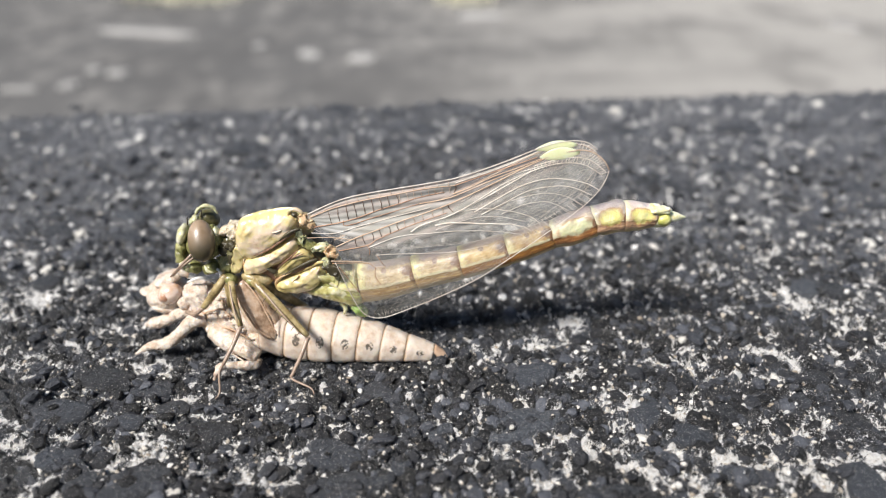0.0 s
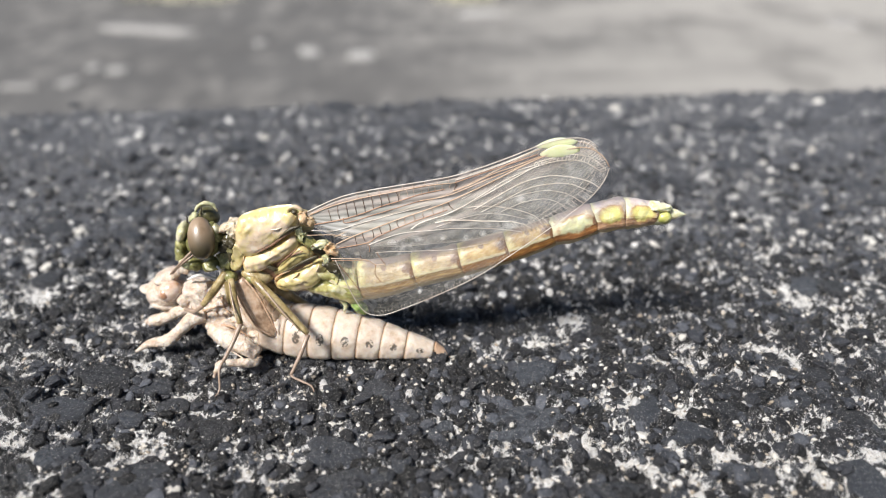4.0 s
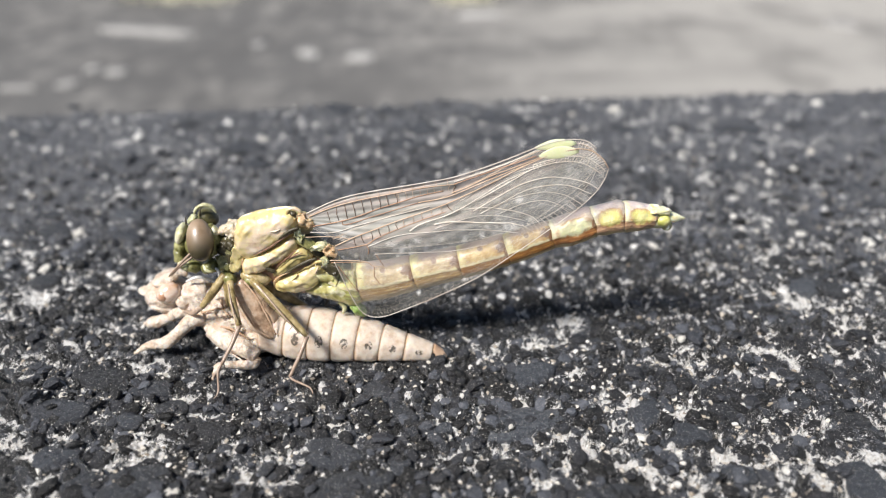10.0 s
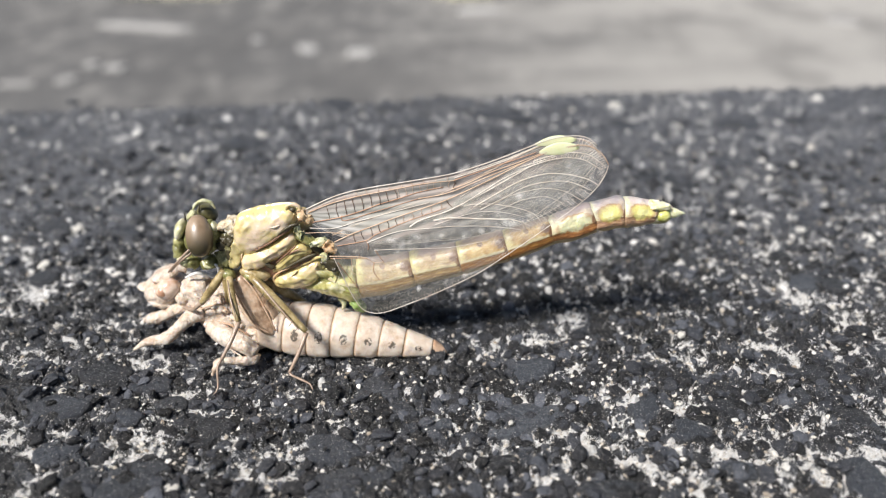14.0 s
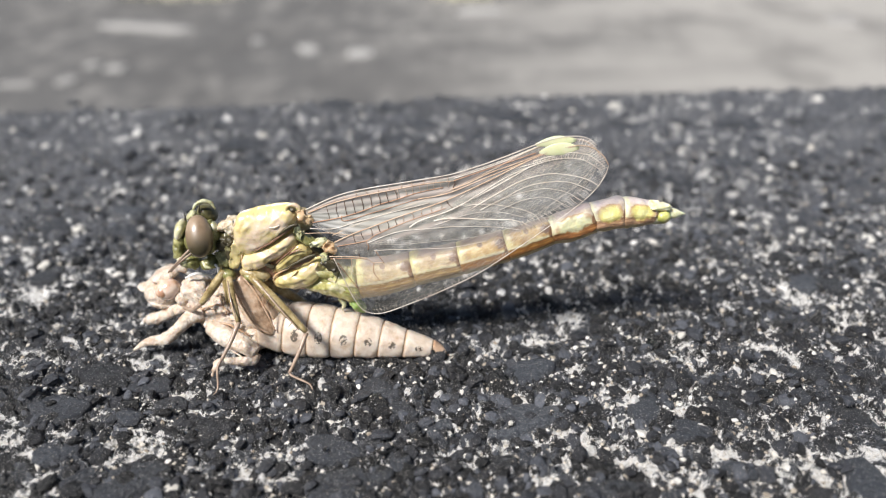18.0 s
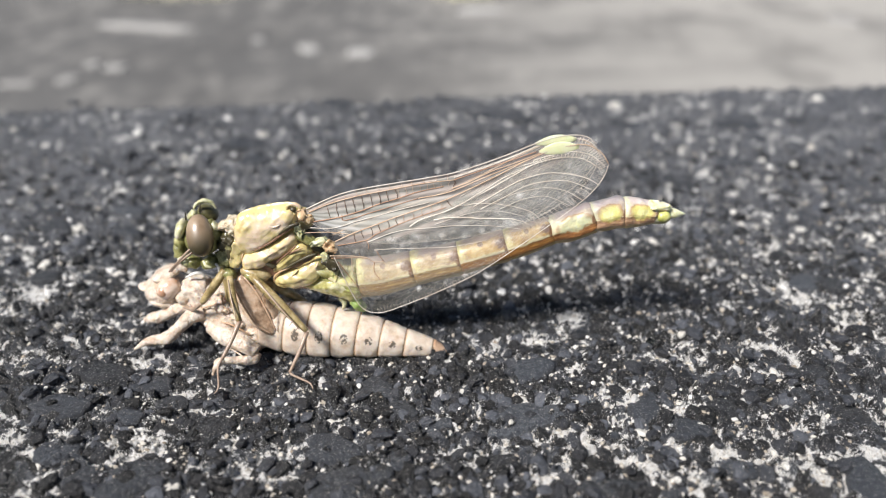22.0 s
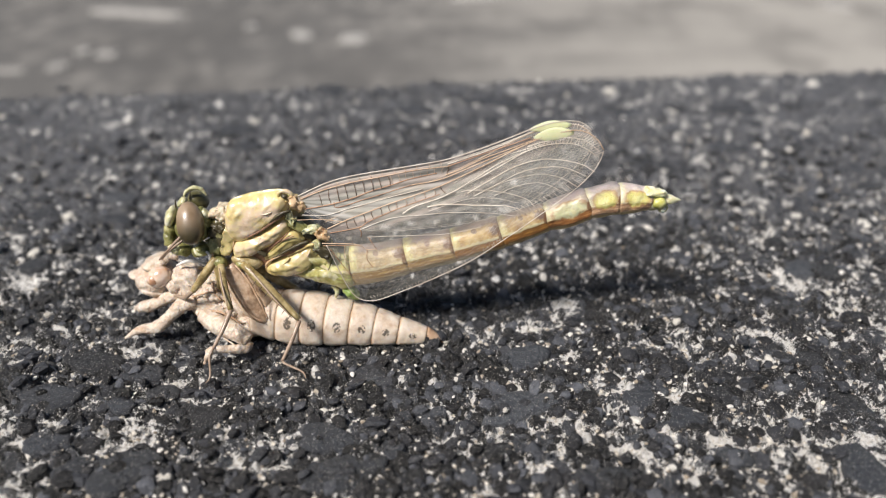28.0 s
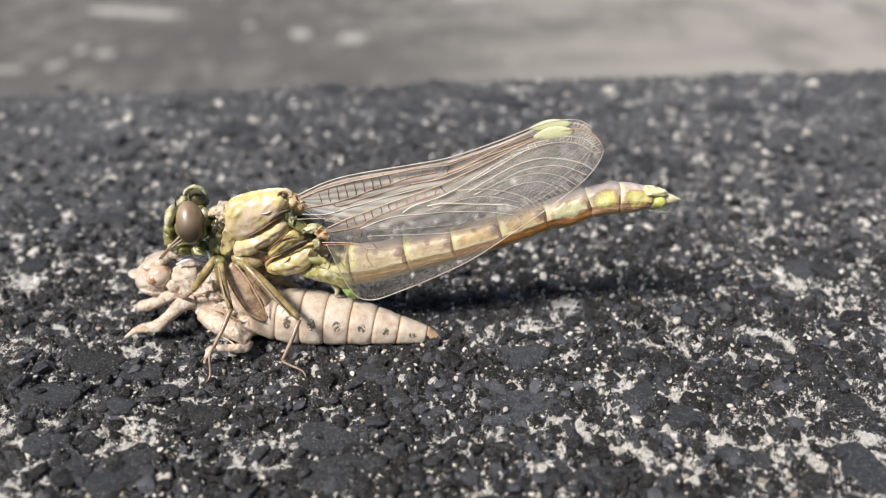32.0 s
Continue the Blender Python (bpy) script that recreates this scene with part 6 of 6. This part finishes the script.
def build_drop(at):
    """A hanging drop, slightly drawn out upwards, with its origin at its centre."""
    n, k = 14, 20
    verts, faces = [], []
    for i in range(n + 1):
        th = math.pi * i / n
        r, z = 0.52 * math.sin(th), 0.52 * math.cos(th)
        if z > 0:
            z *= 1.18
        verts += [(r * math.cos(2 * math.pi * j / k), r * math.sin(2 * math.pi * j / k), z) for j in range(k)]
    faces = [(i * k + j, (i + 1) * k + j, (i + 1) * k + (j + 1) % k, i * k + (j + 1) % k) for i in range(n) for j in range(k)]
    ob = make("liquid_drop", np.array(verts) + np.array(at), faces, WATER, None, True, None, at, "", True)
    return tagged(ob, "clear liquid drop hanging under the dragonfly tail", "drop", "drops from the tail")


TAIL_IN, TAIL_OUT = (21.70, 3.90, 14.37), (22.28, 3.20, 13.65)
drop_one, drop_two = build_drop(TAIL_IN), build_drop(TAIL_IN)


def chip(name, x, y, sx, sy, h, turn, mat, label, category):
    """A flat uneven flake lying on the lower ground; x, y and sizes in millimetres."""
    k = 14
    rnd = random.Random(int(x * 7 + y))
    ring = [(math.cos(2 * math.pi * i / k), math.sin(2 * math.pi * i / k), 0.8 + 0.35 * rnd.random()) for i in range(k)]
    c, s = math.cos(radians(turn)), math.sin(radians(turn))
    verts = []
    for z, g in ((0, 1.0), (h * 0.7, 0.97), (h, 0.8)):
        for a, b, r in ring:
            px, py = np.sign(a) * abs(a) ** 0.6 * sx * r * g, np.sign(b) * abs(b) ** 0.6 * sy * r * g
            verts.append((x + px * c - py * s, y + px * s + py * c, z - DROP))
    faces = [(l * k + i, l * k + (i + 1) % k, (l + 1) * k + (i + 1) % k, (l + 1) * k + i) for l in range(2) for i in range(k)]
    faces.append(tuple(2 * k + i for i in range(k)))
    return tagged(make(name, verts, faces, mat, None, False, None, (x, y, -DROP)), label, category)


def build_background():
    chip("wood_sliver", -462, 1162, 82, 14, 6, -16, CHIP, "long pale weathered wood sliver lying on the concrete", "wood")
    chip("wood_sliver", 67, 1303, 41, 21, 6, 0, CHIP, "short pale wood sliver lying on the concrete", "wood")
    chip("pebble", -452, 852, 12, 13, 4, 0, CHIP, "small pale oblong pebble on the concrete", "pebble")
    chip("pebble", -452, 930, 9, 12, 3, 0, CHIP, "small round pale pebble on the concrete", "pebble")
    chip("pebble", -415, 912, 16, 11, 4, 0, CHIP, "low pale flake lying on the concrete", "pebble")
    chip("wood_sliver", -502, 832, 23, 6, 4, 0, CHIP, "thin pale stem lying on the concrete", "wood")
    chip("pebble", -187, 1022, 13, 24, 3, 28, CHIP, "pale elongated flake lying on the concrete", "pebble")
    chip("pebble", -110, 993, 19, 17, 5, 0, CHIP, "low pale flake lying on the concrete", "pebble")
    chip("pebble", -268, 1075, 10, 13, 3, 0, CHIP, "small dull pebble on the concrete", "pebble")
    chip("pebble", 652, 1215, 22, 28, 6, 0, CHIP, "flat whitish pebble on the concrete painted pale as sunlit", "pebble")
    # A strip of dry grass far behind the concrete.
    rnd = random.Random(3)
    verts, faces = [], []
    for i in range(5200):
        x, y = rnd.uniform(-1500, 1300), 1560 + rnd.random() ** 1.5 * 900
        if i % 9 == 0:
            # Two tufts reach forward onto the concrete.
            x, y = (rnd.gauss(-500, 60) if i % 18 else rnd.gauss(45, 28)), 1425 + 140 * rnd.random()
        h, w, a, l = rnd.uniform(20, 60), rnd.uniform(1.5, 3), rnd.uniform(0, 6.28), rnd.uniform(-25, 25)
        dx, dy = w * math.cos(a), w * math.sin(a)
        b = len(verts)
        verts += [(x - dx, y - dy, -DROP), (x + dx, y + dy, -DROP), (x + dx * 0.6 + l * 0.4, y + dy * 0.6, h * 0.6 - DROP), (x - dx * 0.6 + l * 0.4, y - dy * 0.6, h * 0.6 - DROP), (x + l, y, h - DROP)]
        faces += [(b, b + 1, b + 2, b + 3), (b + 3, b + 2, b + 4)]
    tagged(make("grass", verts, faces, GRASS, None, False), "dry pale straw-coloured grass beyond the concrete", "grass", kind="stuff")


build_background()

# ---- single stones in the asphalt ----


def stone_mesh(k, mat):
    """A squat angular stone of unit half-width, about forty triangles."""
    rnd = random.Random(50 + k)
    n = 8
    verts = []
    for z, g in ((-0.5, 0.95), (0.1, 1.0), (0.42, 0.72)):
        for i in range(n):
            a = 2 * math.pi * (i + 0.5 * rnd.random()) / n
            r = g * rnd.uniform(0.78, 1.08)
            verts.append((r * math.cos(a), r * math.sin(a) * 0.85, z + rnd.uniform(-0.07, 0.07)))
    verts.append((rnd.uniform(-0.2, 0.2), rnd.uniform(-0.2, 0.2), 0.52))
    faces = [(l * n + i, l * n + (i + 1) % n, (l + 1) * n + (i + 1) % n, (l + 1) * n + i) for l in range(2) for i in range(n)]
    faces += [(2 * n + i, 2 * n + (i + 1) % n, 3 * n) for i in range(n)]
    me = bpy.data.meshes.new("stone")
    me.from_pydata(verts, [], faces)
    me.polygons.foreach_set("use_smooth", [k % 3 == 0] * len(faces))
    me.materials.append(mat)
    return me


def slab_mesh(k):
    """A flat-topped broken stone of unit half-width with an uneven outline and a rolling, pitted top."""
    rnd = random.Random(90 + k)
    n, rings = 22, ((-0.6, 1.0), (0.05, 1.02), (0.30, 0.94), (0.40, 0.80), (0.43, 0.52), (0.44, 0.24))
    out = [1 + 0.16 * math.sin(2 * a + k) + 0.10 * math.sin(3 * a + 2 * k) + rnd.uniform(-0.08, 0.08) for a in (2 * math.pi * i / n for i in range(n))]
    verts = []
    for z, g in rings:
        for i in range(n):
            a = 2 * math.pi * i / n
            x, y = g * out[i] * math.cos(a), g * out[i] * math.sin(a)
            verts.append((x, y, z + (0.10 * noise.noise(Vector((x * 2.2 + k, y * 2.2, 3))) + 0.05 * noise.noise(Vector((x * 6, y * 6, k))) if z > 0 else 0)))
    verts.append((0, 0, 0.44 + 0.1 * noise.noise(Vector((k, 0, 3)))))
    faces = [(l * n + i, l * n + (i + 1) % n, (l + 1) * n + (i + 1) % n, (l + 1) * n + i) for l in range(len(rings) - 1) for i in range(n)]
    top = (len(rings) - 1) * n
    faces += [(top + i, top + (i + 1) % n, len(verts) - 1) for i in range(n)]
    me = bpy.data.meshes.new("stone")
    me.from_pydata(verts, [], faces)
    me.polygons.foreach_set("use_smooth", [True] * len(faces))
    me.materials.append(DARK_STONE)
    return me


def build_stones():
    dark, pale = [stone_mesh(k, DARK_STONE) for k in range(9)], [stone_mesh(20 + k, PALE_STONE) for k in range(7)]
    slabs = [slab_mesh(k) for k in range(6)]
    rnd = random.Random(11)

    def put(name, me, x, y, size, flat=1.0, deep=0.0):
        px, py = np.array([x]), np.array([y])
        if deep:
            # A slab sits on the mean of what lies under it, a little proud.
            a = np.arange(24) * 2.4
            px, py = x + size * 0.8 * np.sqrt(a / 58) * np.cos(a), y + size * deep * 0.8 * np.sqrt(a / 58) * np.sin(a)
        z = float((relief(px, py)[0] + swell(px, py)).mean()) + (0.3 if deep else 0)
        ob = new(name, me)
        ob.parent = pavement
        ob.location = (x * MM, y * MM, (z - 0.10 * size) * MM)
        ob.rotation_euler = (rnd.uniform(-0.25, 0.25), rnd.uniform(-0.25, 0.25), rnd.uniform(0, 6.28))
        ob.scale = (size * MM * rnd.uniform(0.8, 1.25), size * MM, size * MM * flat * rnd.uniform(0.6, 1.0))
        if deep:
            # A slab lies flat, its long side across.
            ob.rotation_euler = (rnd.uniform(-0.10, 0.06), rnd.uniform(-0.08, 0.08), rnd.uniform(-0.25, 0.25))
            ob.scale = (size * MM, size * deep * MM, min(size * flat, 1.1) * MM)

    # The large flat stones that stand out, by place, half-width and depth to width.
    for x, y, size, deep in ((-34.6, -1.4, 3.1, 0.62), (-36.4, -7.3, 3.2, 0.58), (-29.0, -8.7, 1.3, 0.74), (-26.2, -16.5, 2.7, 0.94), (-30.5, -16.5, 1.5, 0.88), (-34.0, -13.2, 1.8, 0.82), (-21.5, -10.4, 2.3, 0.85), (-25.7, -6.5, 1.4, 0.92), (-28.6, -3.8, 2.3, 0.47), (7.6, -8.7, 3.7, 0.63), (-9.6, -12.8, 3.0, 0.54), (-8.0, -16.9, 3.7, 0.54), (-3.7, -7.6, 1.6, 0.71), (-0.1, -10.3, 1.2, 1.13)):
        put("stone", rnd.choice(slabs), x, y, size, 0.42, deep)
    for x, y, size, deep in ((-6.5, -3.6, 1.5, 1.20), (-3.6, -14.6, 0.9, 1.06), (9.1, -1.2, 2.3, 0.85), (5.0, -14.6, 1.6, 0.67), (19.2, -7.3, 1.7, 1.20), (27.2, -7.3, 1.7, 0.89), (35.7, -16.9, 2.1, 1.20), (38.5, -8.1, 1.7, 0.73), (37.6, -1.6, 1.8, 0.53), (13.5, -18.0, 2.6, 0.45), (34.5, -5.7, 1.2, 0.80), (25.3, -15.8, 1.3, 0.79), (22.4, -10.7, 1.8, 0.84)):
        put("stone", rnd.choice(slabs), x, y, size, 0.42, deep)
    for x, y, size, deep in ((13.7, 84.8, 4.8, 0.80), (-6.3, 69.2, 7.3, 0.40), (-36.4, 68.6, 4.7, 0.82), (34.5, 77.5, 6.4, 0.44), (-5.1, 78.9, 4.4, 0.65), (46.0, 79.3, 1.6, 1.30), (-21.5, 91.8, 3.1, 1.08), (-10.6, 89.4, 2.6, 1.25)):
        put("stone", rnd.choice(slabs), x, y, size, 0.3, deep)
    for x, y, size in ((36.6, 50.0, 5.0), (-36.8, 65.4, 3.0), (44.6, 16.6, 2.6), (-49.3, 18.0, 2.2), (-36.0, 67.3, 3.2), (-6.4, 69.8, 3.0), (-45.7, 37.6, 2.4), (-57.6, 54.8, 2.8), (36.0, 78.5, 3.4), (49.9, 58.8, 3.0), (47.7, 15.9, 2.4), (-54.5, 32.8, 2.6), (-50.5, 81.0, 3.6)):
        put("stone", rnd.choice(slabs), x, y, size, 0.5, 0.7)
    for x, y, size in ((-38.2, -6.1, 0.75), (-25.5, -4.9, 0.6), (2.2, -4.1, 0.55), (39.2, 2.4, 0.8), (-22.6, -17.6, 0.9), (-15.6, -11.7, 0.55), (-10.4, -9.4, 0.5), (-37.0, -4.7, 0.5), (45.1, 7.9, 0.6), (21.1, -7.6, 0.5), (-50.6, 21.0, 0.9), (10.7, 4.0, 0.7), (-56.4, 71.4, 1.1), (36.0, 90.6, 1.3), (80.3, 95.6, 1.4), (45.2, 77.1, 1.0), (-20.8, 83.9, 1.2), (-16.3, 84.3, 1.1), (-44.5, 61.3, 1.2), (-28.0, 61.6, 1.1), (43.1, 64.5, 1.0), (6.5, 73.7, 1.0), (21.9, 77.1, 0.9), (43.1, 46.0, 0.9), (-61.1, 47.4, 0.9), (54.0, 83.6, 1.0)):
        put("pale_grain", rnd.choice(pale), x, y, size, 0.8)
    for i in range(90):
        y = -18 + 62 * rnd.random() ** 1.3
        x = rnd.uniform(-1, 1) * (40 + y * 0.6)
        put("stone", rnd.choice(dark), x, y, 0.5 + 1.2 * rnd.random() ** 2.5)
    for i in range(34):
        y = 26 + 68 * rnd.random()
        put("stone", rnd.choice(slabs), rnd.uniform(-1, 1) * (44 + y * 0.6), y, 1.4 + 2.2 * rnd.random() ** 2, 0.5, 0.7)
    for i in range(44):
        y = 24 + 70 * rnd.random()
        put("pale_grain", rnd.choice(pale), rnd.uniform(-1, 1) * (44 + y * 0.6), y, 0.6 + 0.6 * rnd.random() ** 2, 0.8)
    for i in range(80):
        y = -18 + 60 * rnd.random() ** 1.2
        x = rnd.uniform(-1, 1) * (40 + y * 0.6)
        put("pale_grain", rnd.choice(pale), x, y, 0.28 + 0.35 * rnd.random() ** 2)


build_stones()


def build_grit(name, count, low, high, mat, seed, label, spare, start=-21, span=85):
    """Loose angular grit over the slab, joined: several thousand small chips set into the surface."""
    r = np.random.default_rng(seed)
    y = start + span * r.random(count) ** 1.35
    x = (2 * r.random(count) - 1) * (44 + y * 0.62)
    keep = (relief(x, y)[1] < 0.5) | (r.random(count) < spare)
    x, y = x[keep], y[keep]
    count = len(x)
    size = low + (high - low) * r.random(count) ** 2.6
    z = relief(x, y)[0] + swell(x, y) - 0.12 * size
    turn = r.random(count) * 6.283
    lean = (r.random((count, 2)) - 0.5) * 0.9
    flat = 0.55 + 0.5 * r.random(count)
    long = 0.8 + 0.6 * r.random(count)
    n, rings = 7, ((-0.5, 0.9), (0.12, 1.0), (0.5, 0.62))
    verts = np.zeros((count, n * 3 + 1, 3))
    for l, (h, g) in enumerate(rings):
        for i in range(n):
            a = 6.283 * (i + 0.6 * r.random(count)) / n
            q = g * (0.72 + 0.4 * r.random(count))
            verts[:, l * n + i] = np.stack([q * np.cos(a) * long, q * np.sin(a), h * flat + 0.14 * (r.random(count) - 0.5)], 1)
    verts[:, -1] = np.stack([0.3 * (r.random(count) - 0.5), 0.3 * (r.random(count) - 0.5), 0.56 * flat], 1)
    verts[..., 2] += verts[..., 0] * lean[:, :1] + verts[..., 1] * lean[:, 1:]
    c, s = np.cos(turn)[:, None], np.sin(turn)[:, None]
    vx, vy = verts[..., 0] * c - verts[..., 1] * s, verts[..., 0] * s + verts[..., 1] * c
    verts = np.stack([vx, vy, verts[..., 2]], -1) * size[:, None, None] + np.stack([x, y, z], 1)[:, None, :]
    one = [(l * n + i, l * n + (i + 1) % n, (l + 1) * n + (i + 1) % n) for l in range(2) for i in range(n)]
    one += [(l * n + i, (l + 1) * n + (i + 1) % n, (l + 1) * n + i) for l in range(2) for i in range(n)]
    one += [(2 * n + i, 2 * n + (i + 1) % n, 3 * n) for i in range(n)]
    faces = (np.array(one)[None] + (np.arange(count) * (3 * n + 1))[:, None, None]).reshape(-1, 3)
    me = bpy.data.meshes.new(name)
    me.from_pydata((verts.reshape(-1, 3) * MM).tolist(), [], faces.tolist())
    me.materials.append(mat)
    ob = new(name, me)
    ob.parent = pavement
    return tagged(ob, label, kind="stuff")


build_grit("dark_grit", 9500, 0.16, 0.95, GRIT, 21, "loose dark angular asphalt grit", 0.12)
build_grit("pale_grit", 8500, 0.06, 0.30, PALE_GRIT, 22, "scattered whitish sand grains", 1.0)
build_grit("quartz_grit", 800, 0.2, 0.75, QUARTZ, 23, "scattered bright white grains", 1.0, 14, 70)


def motions():
    base = Vector(abdomen.location)
    # The abdomen sinks and rises a little about its root, in degrees.
    walk(abdomen, [(t, Matrix.Translation(base) @ pose(0, 0, 0, 0, a, 0)) for t, a in ((0, 0), (3.5, 0), (5.5, -0.1), (6, -0.2), (7, 0), (8, 0.2), (9, 0.25), (10, 0.3), (12, 0.45), (13, 0.4), (14, 0.25), (17, 0.25), (20, 0.3), (22, 0.35), (25, 0.2), (28, 0.35), (28.5, 0.2), (30, 0.3), (32, 0.4))])
    for w, k in zip(wings, (1.0, 0.8)):
        at = Vector(w.location)
        walk(w, [(t, Matrix.Translation(at) @ pose(0, 0, 0, 0, a * k, 0)) for t, a in ((0, 0), (3.5, 0), (6, -0.25), (7.5, 0), (9, -0.15), (12, 0.05), (17, 0.1), (20, 0.1), (23, -0.1), (25, 0.1), (32, 0))])
    lie = Vector((TAIL_OUT[0], TAIL_OUT[1], -0.55))
    hang, inside = Vector(TAIL_OUT), Vector(TAIL_IN)
    rows = [(0, inside), (5.3, inside), (6.2, inside.lerp(hang, 0.62)), (9, inside.lerp(hang, 0.75)), (12, inside.lerp(hang, 0.85)), (13.0, hang), (13.3, hang + Vector((0, 0, -0.1))), (13.4, lie), (14.5, lie), (32, lie)]
    walk(drop_one, [(t, Matrix.Translation(p * MM)) for t, p in rows])
    rows = [(0, inside), (14, inside), (25.5, inside), (27.3, inside.lerp(hang, 0.8)), (28, inside.lerp(hang, 0.8)), (32, hang)]
    walk(drop_two, [(t, Matrix.Translation(p * MM)) for t, p in rows])


motions()
